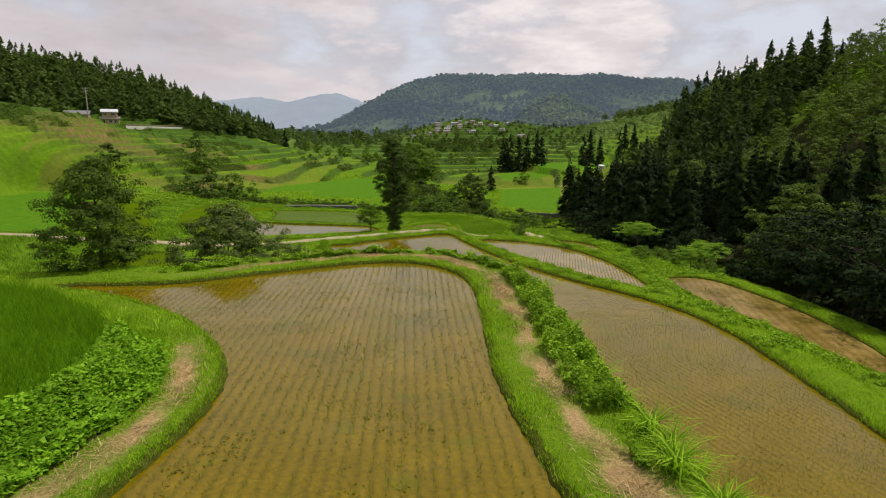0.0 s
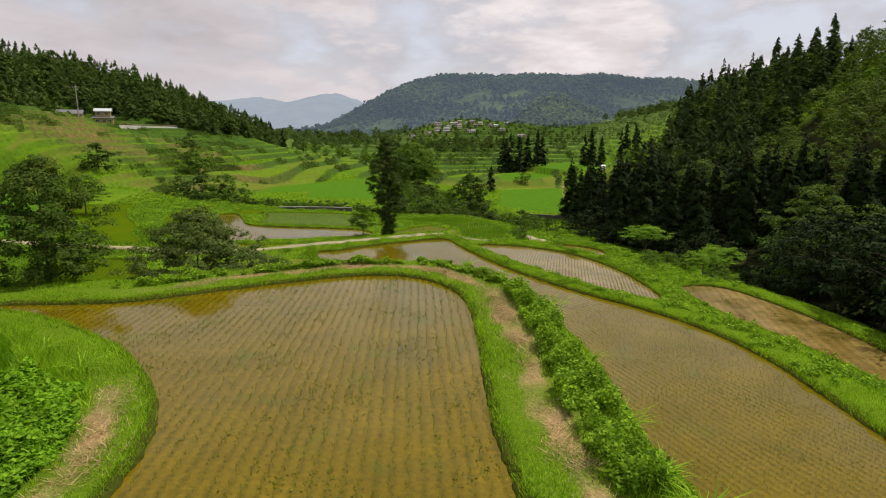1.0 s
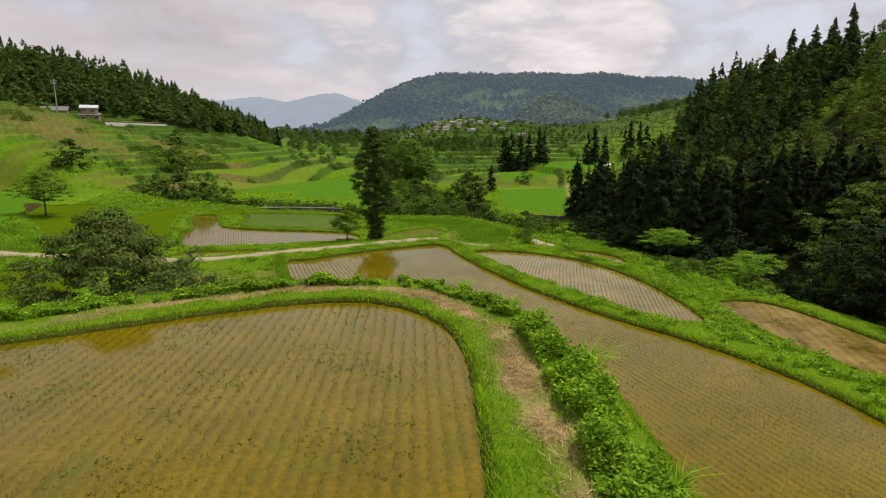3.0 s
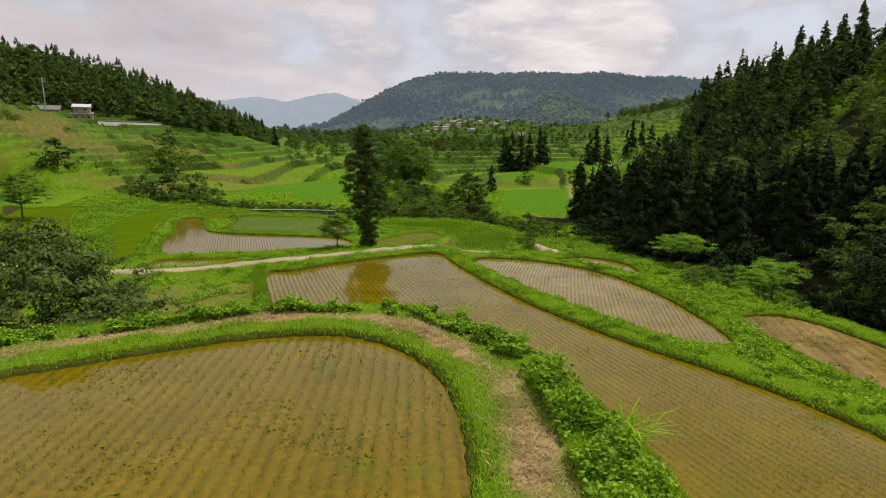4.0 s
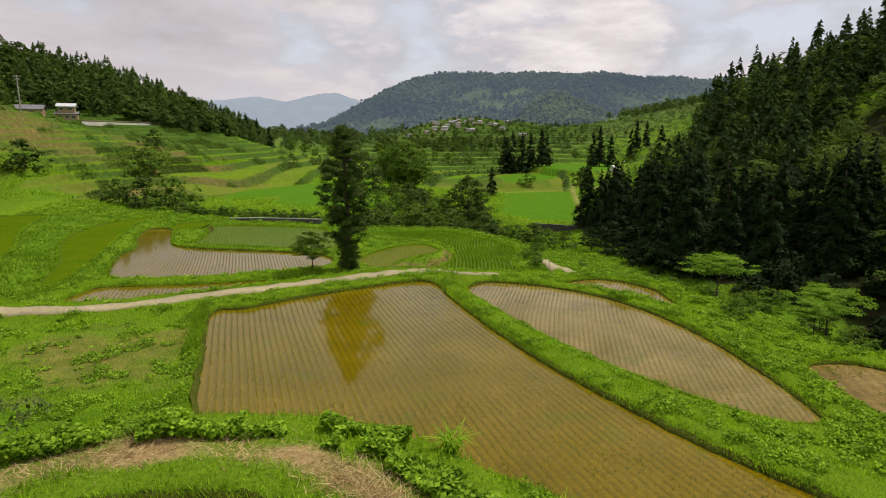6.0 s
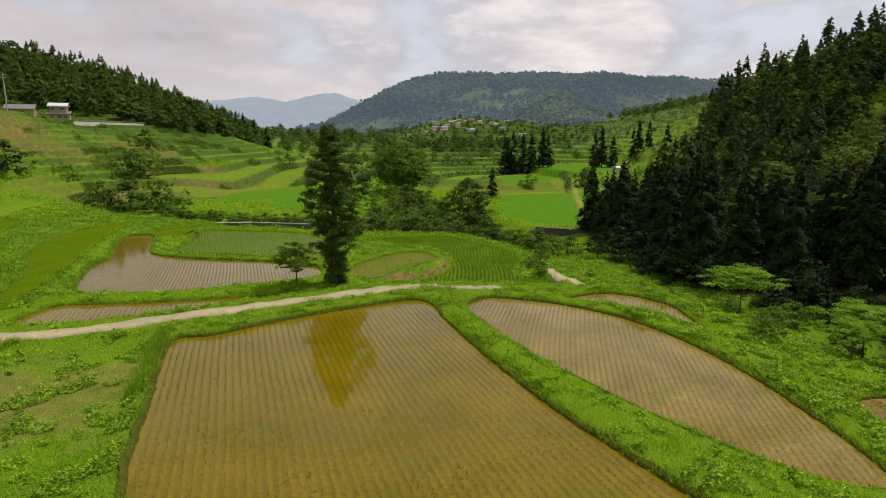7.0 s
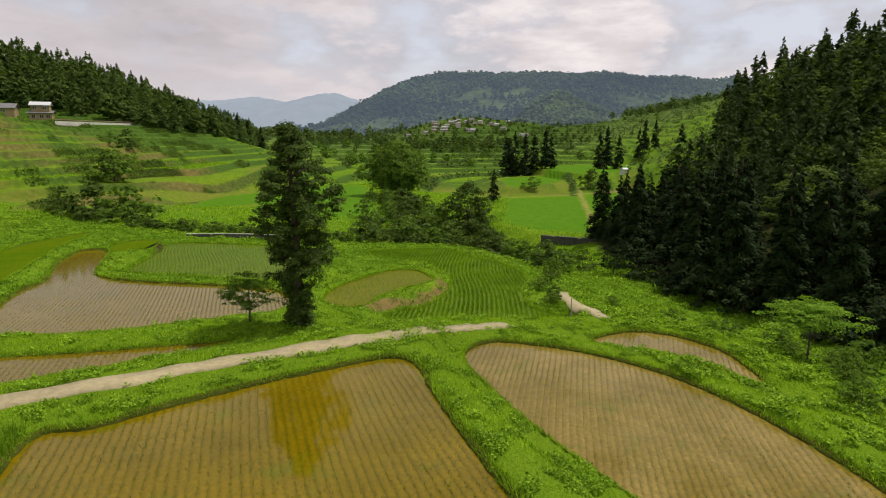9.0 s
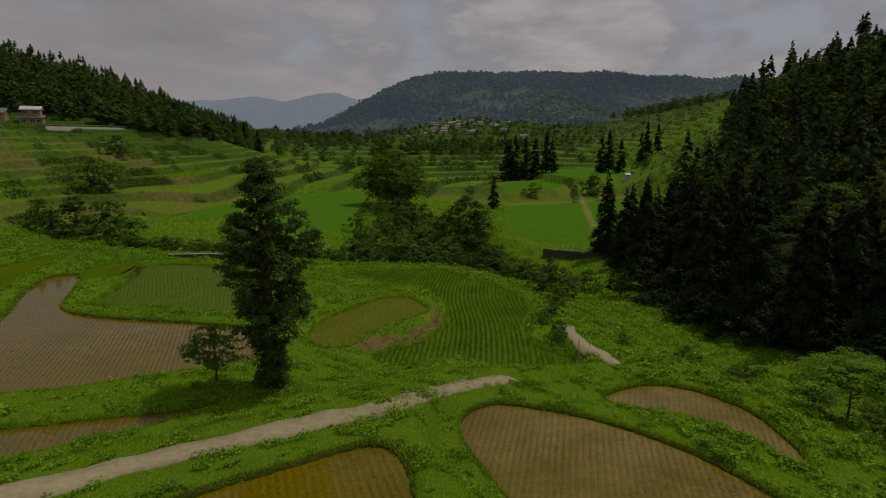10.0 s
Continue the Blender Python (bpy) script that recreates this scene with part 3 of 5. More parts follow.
WIDE_L, WIDE_R = -growing(180, 2600, 3.0, 1.25)[::-1], growing(120, 2600, 3.0, 1.25)
BANDS = [
    (np.concatenate([WIDE_L, steps((-180, -80, 2.2), (-80, -26, 0.65), (-26, 31, 0.32), (31, 60, 0.9), (60, 120, 2.0)), WIDE_R]), np.concatenate([-growing(8, 900, 1.5, 1.25)[::-1], steps((-8, 5, 0.6), (5, 84, 0.32), (84, 130.01, 0.5))])),
    (np.concatenate([WIDE_L, steps((-180, -20, 0.7), (-20, 60, 0.9), (60, 120, 2.0)), WIDE_R]), np.concatenate([steps((130, 232, 0.7), (232, 330, 1.0)), [330.0]])),
    (np.concatenate([-growing(180, 2600, 6.0, 1.25)[::-1], steps((-180, 60, 4.0), (60, 340, 2.2)), growing(340, 2600, 6.0, 1.25)]), np.concatenate([steps((330, 700, 1.5)), [700.0]])),
    (np.concatenate([-growing(180, 2600, 8.0, 1.25)[::-1], steps((-180, 340, 8.0)), growing(340, 2600, 8.0, 1.25)]), np.concatenate([[700.0], growing(700, 4900, 6.0, 1.12)])),
]
gv, gf, gz, count = [], [], [], 0
for bx, by in BANDS:
    GX, GY = np.meshgrid(bx, by)
    GZ, zone_values = ground_z(GX.ravel(), GY.ravel(), True)
    if by[0] >= 130:  # tuck the seam under the nearer band
        GZ[: len(bx)] -= 0.03
    nx, ny = len(bx), len(by)
    idx = np.arange(nx * ny).reshape(ny, nx) + count
    gf.append(np.stack([idx[:-1, :-1], idx[:-1, 1:], idx[1:, 1:], idx[1:, :-1]], -1).reshape(-1, 4))
    gv.append(np.stack([GX.ravel(), GY.ravel(), GZ], -1))
    gz.append(zone_values)
    count += nx * ny
ZONES = {k: np.concatenate([z[k] for z in gz]) for k in gz[0]}
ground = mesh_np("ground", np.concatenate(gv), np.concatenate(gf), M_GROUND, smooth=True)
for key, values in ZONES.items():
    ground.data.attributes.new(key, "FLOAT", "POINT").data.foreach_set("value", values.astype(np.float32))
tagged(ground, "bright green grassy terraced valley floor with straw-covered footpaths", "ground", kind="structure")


# ---------------------------------------------------------------- water
def water_sheet(name):
    z, _, kind, _, _ = FIELDS[name]
    line = OUTLINES[name]
    c = line.mean(0)
    bm = bmesh.new()
    vs = [bm.verts.new((px, py, z)) for px, py in line]
    bm.faces.new(vs)
    bmesh.ops.recalc_face_normals(bm, faces=bm.faces)
    f = list(bm.faces)[0]
    if f.normal.z < 0:
        f.normal_flip()
    bmesh.ops.triangulate(bm, faces=list(bm.faces))
    across = [(v.co.x * math.cos(math.radians(FIELDS[name][3])) - v.co.y * math.sin(math.radians(FIELDS[name][3]))) for v in bm.verts]
    spacing = {"first": 0.36, "bare": 0.7}.get(name, 0.3)
    ob = part("paddy_water", bm, M_POOL if name == "pool" else M_ROUND if name == "round" else M_MIRROR if name in ("wide", "strip") else M_OLIVE if name in ("west", "corner", "fen", "nook") else M_POND if kind == "pond" else M_SHOAL if name in ("third", "small") else M_SILT if kind == "silt" else M_WATER)
    wet_rows = kind in ("paddy", "silt")
    ob.data.attributes.new("furrow", "FLOAT", "POINT").data.foreach_set("value", np.array([2 * math.pi * a / spacing if wet_rows else -math.pi / 2 for a in across], np.float32))
    text = {"pond": "shallow greenish water of a flooded rice paddy", "silt": "shallow ochre silty water of a fallow paddy"}.get(kind, "still muddy brown water of a freshly planted paddy")
    return tagged(ob, text, "water", "flooded paddies", "structure")


M_SILT = water_mat("silty_water", (0.1, 0.068, 0.006), (0.31, 0.215, 0.07), 0.12)
M_SILT.node_tree.nodes["Principled BSDF"].inputs["Roughness"].default_value = 0.25
for key in FIELDS:
    if FIELDS[key][2] in ("paddy", "pond", "silt"):
        water_sheet(key)

# ---------------------------------------------------------------- concrete path
def ribbon(name, line, half, mat, lift=0.06):
    t = np.gradient(line, axis=0)
    t /= np.linalg.norm(t, axis=1)[:, None]
    s = np.stack([-t[:, 1], t[:, 0]], -1)
    rows = []
    for k in (-1, -0.97, 0, 0.97, 1):
        p = line + s * (half + 0.08 * wave(line[:, 0], line[:, 1], 3, 2 + (k > 0)))[:, None] * k
        z = ground_z(p[:, 0], p[:, 1]) + (lift if abs(k) < 1 else -0.05)
        rows.append(np.column_stack([p, z]))
    v = np.stack(rows, 1)
    n = len(line)
    ids = np.arange(n * 5).reshape(n, 5)
    f = np.stack([ids[:-1, :-1], ids[:-1, 1:], ids[1:, 1:], ids[1:, :-1]], -1).reshape(-1, 4)[:, ::-1]
    return mesh_np(name, v.reshape(-1, 3), f, mat, smooth=True)


tagged(ribbon("path", curve_through(PATH[:-3], False, 14), 0.7, M_CONC), "pale worn concrete farm path between the paddies", "path", kind="structure")
tagged(ribbon("path", curve_through(BRANCH, False, 10), 0.55, M_CONC), "pale bare track beside the rice field", "path", kind="structure")


# ---------------------------------------------------------------- plants: builders
def rng(seed):
    return np.random.default_rng(seed)


def leaf_quads(pos, nrm, length, width, r):
    """One rhombic leaf for each place, lying across its normal and turned at random."""
    n = len(pos)
    nrm = nrm / (np.linalg.norm(nrm, axis=1)[:, None] + 1e-9)
    a = np.cross(nrm, r.normal(size=(n, 3)))
    a /= np.linalg.norm(a, axis=1)[:, None] + 1e-9
    b = np.cross(nrm, a)
    L, W = (np.asarray(length) * np.ones(n))[:, None] / 2, (np.asarray(width) * np.ones(n))[:, None] / 2
    v = np.stack([pos - a * L, pos + b * W - nrm * W * 0.25, pos + a * L, pos - b * W - nrm * W * 0.25], 1)
    return v.reshape(-1, 3), np.arange(4 * n).reshape(n, 4)


def clumped_crown(profile, h, spread, clumps, per, clump_r, leaf, seed, flat=0.7, shell=0.55, droop=0.0, up=0.5, low=0.0, aspect=1.7):
    """Leaves of a crown: clumps placed within a turned outline, leaves on the outside of each clump. profile: (height fraction, radius) pairs."""
    r = rng(seed)
    us, rs = np.array(profile).T
    u = r.uniform(us[0], us[-1], clumps * 6)
    keep = r.uniform(0, rs.max(), len(u)) < np.interp(u, us, rs) + 0.12 * rs.max()
    u = u[keep][:clumps]
    m = len(u)
    ang = r.uniform(0, 2 * np.pi, m)
    lob = 1 + 0.22 * np.sin(2 * ang + seed) + 0.16 * np.sin(3 * ang + 5 * u + seed * 1.3)
    rad = np.interp(u, us, rs) * spread * lob * r.uniform(shell, 1.05, m)
    c = np.stack([rad * np.cos(ang), rad * np.sin(ang), u * h - droop * rad], -1)
    k = np.repeat(np.arange(m), per)
    size = clump_r * r.uniform(0.6, 1.3, m)[k]
    d = r.normal(size=(m * per, 3))
    d /= np.linalg.norm(d, axis=1)[:, None]
    d[:, 2] = np.where(d[:, 2] < -0.3, -d[:, 2], d[:, 2])
    pos = c[k] + d * (size * r.uniform(0.45, 1.0, m * per))[:, None] * [1, 1, flat]
    out = np.stack([np.cos(ang), np.sin(ang), 0 * ang], -1)[k]
    nrm = d * 0.9 + out * 0.45 + r.normal(size=d.shape) * 0.28 + [0, 0, up]
    pos[:, 2] = np.maximum(pos[:, 2], low)
    ln = leaf * r.uniform(0.65, 1.35, m * per)
    return leaf_quads(pos, nrm, ln, ln / aspect, r)


def conifer_crown(h, spread, boughs, per, leaf, seed, skirt=0.06, taper=0.8, tip=0.02):
    """Needle sprays on drooping boughs round a straight stem: one slim triangle a spray."""
    r = rng(seed)
    u = skirt + (1 - skirt) * (1 - np.sqrt(r.uniform(0.002, 1, boughs)) ** 1.15)
    u[:10] = np.linspace(0.8, 0.99, 10)
    ang = np.arange(boughs) * 2.399 + r.uniform(-0.5, 0.5, boughs)
    t = (u - skirt) / (1 - skirt)
    reach = spread * ((1 - t) ** taper * (0.72 + 0.28 * smoothstep(0.0, 0.16, t)) + tip) * r.uniform(0.7, 1.12, boughs) * (1 + 0.12 * np.sin(2 * ang + seed))
    k = np.repeat(np.arange(boughs), per)
    n = len(k)
    s = 1 - r.uniform(0, 1, n) ** 1.6 * 0.78
    out = np.stack([np.cos(ang), np.sin(ang), 0 * ang], -1)[k]
    across = np.stack([-np.sin(ang), np.cos(ang), 0 * ang], -1)[k]
    R = reach[k]
    fan = r.normal(0, 1, n) * (0.16 * R + 0.03) * (1.15 - 0.5 * s)
    up = r.normal(0, 1, n) * (0.06 * R + 0.05)
    pos = out * (R * s)[:, None] + across * fan[:, None]
    pos[:, 2] += u[k] * h - 0.34 * R * s**1.5 + up
    pos[:, 2] = np.maximum(pos[:, 2], 0.02 * h)
    axis = out * 0.8 + across * (np.sign(fan) * 0.45)[:, None] + [0, 0, -0.35] + r.normal(size=(n, 3)) * 0.35
    axis /= np.linalg.norm(axis, axis=1)[:, None]
    nrm = out * 0.7 + [0, 0, 0.7] + r.normal(size=(n, 3)) * 0.17
    b = np.cross(nrm, axis)
    b /= np.linalg.norm(b, axis=1)[:, None] + 1e-9
    L = (leaf * r.uniform(0.6, 1.4, n) * np.minimum(1, 0.45 + 0.7 * R / (0.4 * spread)))[:, None]
    v = np.stack([pos - axis * L * 0.45 - b * L * 0.3, pos - axis * L * 0.45 + b * L * 0.3, pos + axis * L * 0.6], 1)
    return v.reshape(-1, 3), np.arange(3 * n).reshape(n, 3)


def stem(bm, p0, p1, r0, r1, sides=7):
    """A tapered limb between two points."""
    p0, p1 = Vector(p0), Vector(p1)
    q = (p1 - p0).to_track_quat("Z", "Y")
    rings = []
    for p, rr in ((p0, r0), (p0.lerp(p1, 0.5) + Vector((0.04, -0.03, 0)) * (p1 - p0).length * 0.5, (r0 + r1) / 2), (p1, r1)):
        rings.append([bm.verts.new(p + q @ Vector((math.cos(2 * math.pi * i / sides) * rr, math.sin(2 * math.pi * i / sides) * rr, 0))) for i in range(sides)])
    for a, b in zip(rings, rings[1:]):
        for i in range(sides):
            bm.faces.new((a[i], a[(i + 1) % sides], b[(i + 1) % sides], b[i]))
    bm.faces.new(rings[-1])


def trunk_mesh(h, r0, limbs, seed, spread, start=0.35):
    r = random.Random(seed)
    bm = bmesh.new()
    stem(bm, (0, 0, -0.6), (0.05 * h * r.uniform(-1, 1) * 0.4, 0.05 * h * r.uniform(-1, 1) * 0.4, h), r0, r0 * 0.18, 8)
    for i in range(limbs):
        a, z = i * 2.4 + r.uniform(-0.4, 0.4), h * r.uniform(start, 0.85)
        L = spread * r.uniform(0.5, 0.95)
        stem(bm, (0, 0, z), (math.cos(a) * L, math.sin(a) * L, z + L * r.uniform(0.15, 0.6)), r0 * 0.35, r0 * 0.06, 5)
    return bm


def tree(name, label, category, group, crown, mat, h, r0, limbs, seed, spread, start=0.35):
    root = new(name)
    root.empty_display_size = 0.5
    tagged(root, label, category, group)
    part("trunk", trunk_mesh(h, r0, limbs, seed, spread, start), M_BARK, root)
    mesh_np("crown", *crown, mat, root)
    return root


ROUND = [(0.22, 0.45), (0.35, 0.85), (0.5, 1.0), (0.68, 0.95), (0.84, 0.68), (0.96, 0.3), (1.0, 0.1)]
DOME = [(0.0, 0.95), (0.25, 1.0), (0.5, 0.9), (0.75, 0.62), (0.92, 0.3), (1.0, 0.12)]


def stand(ob, x, y, turn=0.0, size=1.0, lift=0.0, tall=1.0):
    """A copy of a model plant, on the ground at this place."""
    z = float(ground_z(x, y)[0])
    c = copy_thing(ob, pose(x, y, z + lift, 0, 0, turn))
    c.scale = (size, size, size * tall)
    return c


MODELS = []


def model(ob):
    MODELS.append(ob)
    return ob


def drop_models():
    for ob in MODELS:
        for o in (*ob.children_recursive, ob):
            bpy.data.objects.remove(o)


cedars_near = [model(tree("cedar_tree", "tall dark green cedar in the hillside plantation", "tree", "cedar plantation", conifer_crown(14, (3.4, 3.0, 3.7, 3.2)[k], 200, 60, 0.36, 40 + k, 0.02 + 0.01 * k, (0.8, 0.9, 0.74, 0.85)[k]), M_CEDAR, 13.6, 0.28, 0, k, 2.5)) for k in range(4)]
cedars_far = [model(tree("cedar_tree", "slender dark cedar on the forested ridge", "tree", "ridge forest", conifer_crown(13, 2.9, 90, 18, 0.75, 60 + k), M_CEDAR, 12.6, 0.25, 0, k, 2.2)) for k in range(3)]
broad_near = [model(tree("broadleaf_tree", "spreading broadleaf tree at the forest edge", "tree", "forest edge trees", clumped_crown(ROUND, 9.5, 5.2, 140, 42, 1.05, 0.36, 70 + k, 0.42, 0.35, 0.12, 0.8), M_FEATHER, 7.0, 0.24, 7, k, 4.4)) for k in range(2)]
broad_far = [model(tree("broadleaf_tree", "bright green broadleaf tree on the wooded slope", "tree", "wooded slope", clumped_crown(ROUND, 9, 4.2, 90, 14, 1.15, 0.7, 80 + k, 0.6, 0.35, 0.1, 0.7), M_BRIGHT if k < 2 else M_BROAD, 6.5, 0.22, 4, k, 3.2)) for k in range(4)]
bush_models = [model(tree("shrub", "dense dark green shrub among the terraces", "shrub", "terrace shrubs", clumped_crown(DOME, 2.6, 2.2, 48, 20, 0.55, 0.34, 90 + k, 0.7, 0.3, 0.0, 0.6), (M_BROAD, M_BRIGHT, M_FEATHER)[k], 1.8, 0.09, 4, k, 1.4)) for k in range(3)]
# Shade-dark shrub and tree for the black foot of the wood.
dark_bush = model(tree("shrub", "shrub under the forest edge with leaves darkened for shade", "shrub", "forest edge shrubs", clumped_crown(DOME, 2.8, 2.2, 48, 22, 0.55, 0.32, 97, 0.7, 0.3, 0.0, 0.6), M_SHADE, 1.8, 0.09, 4, 3, 1.4))
dark_broad = model(tree("evergreen_tree", "broadleaf tree at the forest edge with leaves darkened for shade", "tree", "forest edge trees", clumped_crown(ROUND, 9.5, 4.6, 120, 36, 1.0, 0.36, 77, 0.6, 0.35, 0.12, 0.6), M_SHADE, 7.0, 0.24, 7, 5, 3.8))


sunny_tree = model(tree("broadleaf_tree", "sunlit light green broadleaf tree on the wooded slope", "tree", "wooded slope", clumped_crown(ROUND, 9.0, 4.6, 130, 30, 1.0, 0.38, 79, 0.6, 0.35, 0.12, 0.7), M_SUNNY, 6.6, 0.22, 6, 8, 3.6))


def inside_poly(x, y, pts):
    return line_distance(np.asarray(x, float), np.asarray(y, float), np.array(pts, float), True)[1]


def scatter(poly, spacing, seed, limit=4000):
    """Places with a least spacing inside an outline in plan."""
    r = rng(seed)
    p = np.array(poly, float)
    lo, hi = p.min(0), p.max(0)
    nxg, nyg = int((hi[0] - lo[0]) / spacing) + 1, int((hi[1] - lo[1]) / spacing) + 1
    gx_, gy_ = np.meshgrid(np.arange(nxg), np.arange(nyg))
    x = lo[0] + (gx_.ravel() + 0.5 * (gy_.ravel() % 2) + r.uniform(-0.34, 0.34, gx_.size)) * spacing
    y = lo[1] + (gy_.ravel() + r.uniform(-0.34, 0.34, gx_.size)) * spacing
    k = inside_poly(x, y, poly)
    return np.stack([x[k], y[k]], -1)[:limit]


# ---------------------------------------------------------------- woods
r0 = random.Random(5)
FRONT_WOOD = [(30, 147), (30, 130), (29.5, 112), (32.5, 100), (37, 90), (42, 80), (48, 73), (58, 76), (55, 90), (50, 104), (46, 118), (44, 140), (44, 152)]
for px, py in scatter(FRONT_WOOD, 4.9, 11):
    stand(r0.choice(cedars_near), px, py, r0.uniform(0, 360), r0.uniform(0.78, 1.06))
GULLY = [(51, 104), (56, 90), (64, 96), (62, 112), (56, 130), (48, 140)]
for px, py in scatter(GULLY, 7.0, 21):
    # Beyond y 112 the shade-dark trees make the dark gap behind the front row.
    stand(sunny_tree if py < 112 else dark_broad, px, py, r0.uniform(0, 360), r0.uniform(0.55, 0.85))
for px, py, s in [(104, 170, 0.72), (107, 173, 0.8), (109, 169, 0.75)]:
    stand(cedars_near[int(px) % 4], px, py, px * 37, s)
BACK_WOOD = [(50, 152), (55, 138), (62, 130), (80, 147), (104, 165), (124, 195), (114, 235), (92, 232), (72, 192), (56, 178)]


def joined_wood(name, places, crowns, mat, seed, label, small=0.8, large=1.2, h=13):
    """A far wood too dense to count: crowns and trunks of many trees in one mesh."""
    r, vs, fs, n = rng(seed), [], [], 0
    p = np.array(places)
    zs = ground_z(p[:, 0], p[:, 1])
    for (px, py), pz in zip(p, zs):
        v, f = crowns[r.integers(len(crowns))]
        s, a = r.uniform(small, large), r.uniform(0, 6.28)
        rot = np.array([[math.cos(a), -math.sin(a), 0], [math.sin(a), math.cos(a), 0], [0, 0, r.uniform(0.9, 1.15)]])
        vs.append(v @ rot.T * s + (px, py, pz))
        fs.append(f + n)
        n += len(v)
    return tagged(mesh_np(name, np.concatenate(vs), np.concatenate(fs), mat), label, "forest", kind="stuff")


ridge_crowns = [conifer_crown(13, 3.2, 95, 22, 0.62, 260 + k) for k in range(4)]
slope_crowns = [clumped_crown(ROUND, 9, 4.2, 95, 13, 0.95, 0.5, 280 + k, 0.6, 0.35, 0.1, 0.7, aspect=1.4) for k in range(3)]
far_crowns = [conifer_crown(12, 3.7, 64, 12, 0.95, 160 + k) for k in range(4)]
broad_crowns = [clumped_crown(ROUND, 9, 4.2, 50, 7, 1.3, 1.25, 180 + k, 0.6, 0.35, 0.1, 0.7, aspect=1.3) for k in range(3)]
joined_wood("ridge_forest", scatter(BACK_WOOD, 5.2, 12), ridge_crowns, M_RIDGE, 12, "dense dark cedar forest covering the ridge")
SLOPE_WOOD = [(60, 128), (61, 96), (57, 76), (60, 56), (80, 40), (120, 60), (160, 120), (170, 200), (128, 200), (106, 167), (80, 147)]
joined_wood("ridge_broadleaves", scatter(BACK_WOOD, 10, 22), slope_crowns, M_FEATHER, 22, "rounded broadleaf trees among the ridge cedars", 0.9, 1.3)
joined_wood("slope_woodland", scatter(SLOPE_WOOD, 6.9, 13), slope_crowns, M_SUNNY, 13, "green broadleaf woodland on the slope", 0.6, 1.05)
LEFT_WOOD = [(-262, 232), (-205, 244), (-172, 262), (-152, 272), (-128, 276), (-106, 292), (-96, 345), (-104, 400), (-140, 470), (-190, 520), (-200, 420), (-178, 345), (-215, 335), (-290, 325)]
joined_wood("hillside_forest", scatter(LEFT_WOOD, 5.9, 14), far_crowns, M_FOREST, 14, "deep green conifer forest on the hillside", 0.75, 1.15)
joined_wood("hillside_woodland", scatter(LEFT_WOOD, 15, 15), broad_crowns, M_BROAD, 15, "broadleaf trees mixed into the hillside forest", 0.8, 1.2)
VALLEY_WOOD = [(-75, 300), (-25, 285), (20, 330), (70, 430), (30, 500), (-50, 520), (-110, 430)]
joined_wood("valley_woodland", scatter(VALLEY_WOOD, 26, 16), broad_crowns, M_BRIGHT, 16, "scattered trees along the valley bottom", 0.4, 0.8)
FOOT_WOOD = [(-230, 430), (-95, 400), (-62, 470), (-45, 560), (-40, 690), (-160, 720), (-260, 600)]
joined_wood("foothill_forest", scatter(FOOT_WOOD, 14, 17), broad_crowns, M_FOREST, 17, "dense woods at the foot of the mountain", 0.5, 0.9)
VILLAGE_WOOD = [(-48, 520), (90, 510), (150, 560), (150, 690), (-48, 700)]
joined_wood("village_trees", scatter(VILLAGE_WOOD, 13, 27), broad_crowns, M_BROAD, 27, "garden trees and hedges among the village houses", 0.25, 0.5)
for px, py, s, k in [(44, 73, 1.15, 0), (40, 67, 0.8, 1), (51, 64, 1.1, 1), (47, 58, 0.95, 0), (54, 50, 1.0, 2), (46, 50, 0.8, 2), (37, 118, 1.1, 2), (47, 112, 1.15, 0), (36, 128, 1.0, 2), (53, 98, 1.1, 1), (41, 51, 0.7, 2), (42, 43, 0.75, 2), (46, 36, 0.8, 2), (24, 114, 0.4, 2), (43, 66, 0.8, 1), (50, 44, 1.0, 2), (36.5, 53, 0.6, 2), (38, 45, 0.65, 2), (39, 38, 0.7, 2), (35, 60, 0.5, 2), (40, 31, 0.8, 2), (37, 66, 0.55, 2), (35.5, 30, 0.95, 2), (35.2, 36, 1.0, 2), (35.6, 43, 1.05, 2), (36.0, 50, 1.05, 2), (36.4, 57, 1.0, 2), (37.5, 63, 0.95, 2), (41, 36, 0.9, 2), (44, 47, 1.0, 2), (40, 57, 0.8, 2), (56, 60, 1.1, 2), (62, 66, 1.2, 2), (58, 70, 1.1, 2)]:
    stand(broad_near[k] if k < 2 else dark_broad, px, py, px * 31, s)


# ---------------------------------------------------------------- single trees
HERO = [(0.0, 0.36), (0.12, 0.4), (0.22, 0.38), (0.28, 0.66), (0.38, 0.9), (0.46, 0.74), (0.55, 1.0), (0.68, 0.98), (0.79, 0.7), (0.88, 0.42), (0.95, 0.2), (1.0, 0.06)]
hero = tree("ivy_covered_tree", "tall lone evergreen tree with an ivy-wrapped trunk beside the path", "tree", "", clumped_crown(HERO, 12.0, 2.4, 360, 120, 0.55, 0.16, 3, 0.7, 0.2, 0.12, 0.5), M_HERO, 11.0, 0.35, 8, 4, 1.5, 0.3)
hero.location = (-6.3, 74.9, float(ground_z(-6.3, 74.9)[0]))
young = tree("young_tree", "small bushy young tree on the paddy bank", "tree", "", clumped_crown([(0.3, 0.5), (0.42, 0.95), (0.6, 1.0), (0.8, 0.85), (0.95, 0.5), (1.0, 0.2)], 3.2, 1.6, 130, 34, 0.32, 0.13, 8, 0.45, 0.25, 0.0, 0.4), M_BRIGHT, 2.6, 0.08, 11, 2, 1.4, 0.25)
young.location = (-9.4, 75.4, float(ground_z(-9.4, 75.4)[0]))
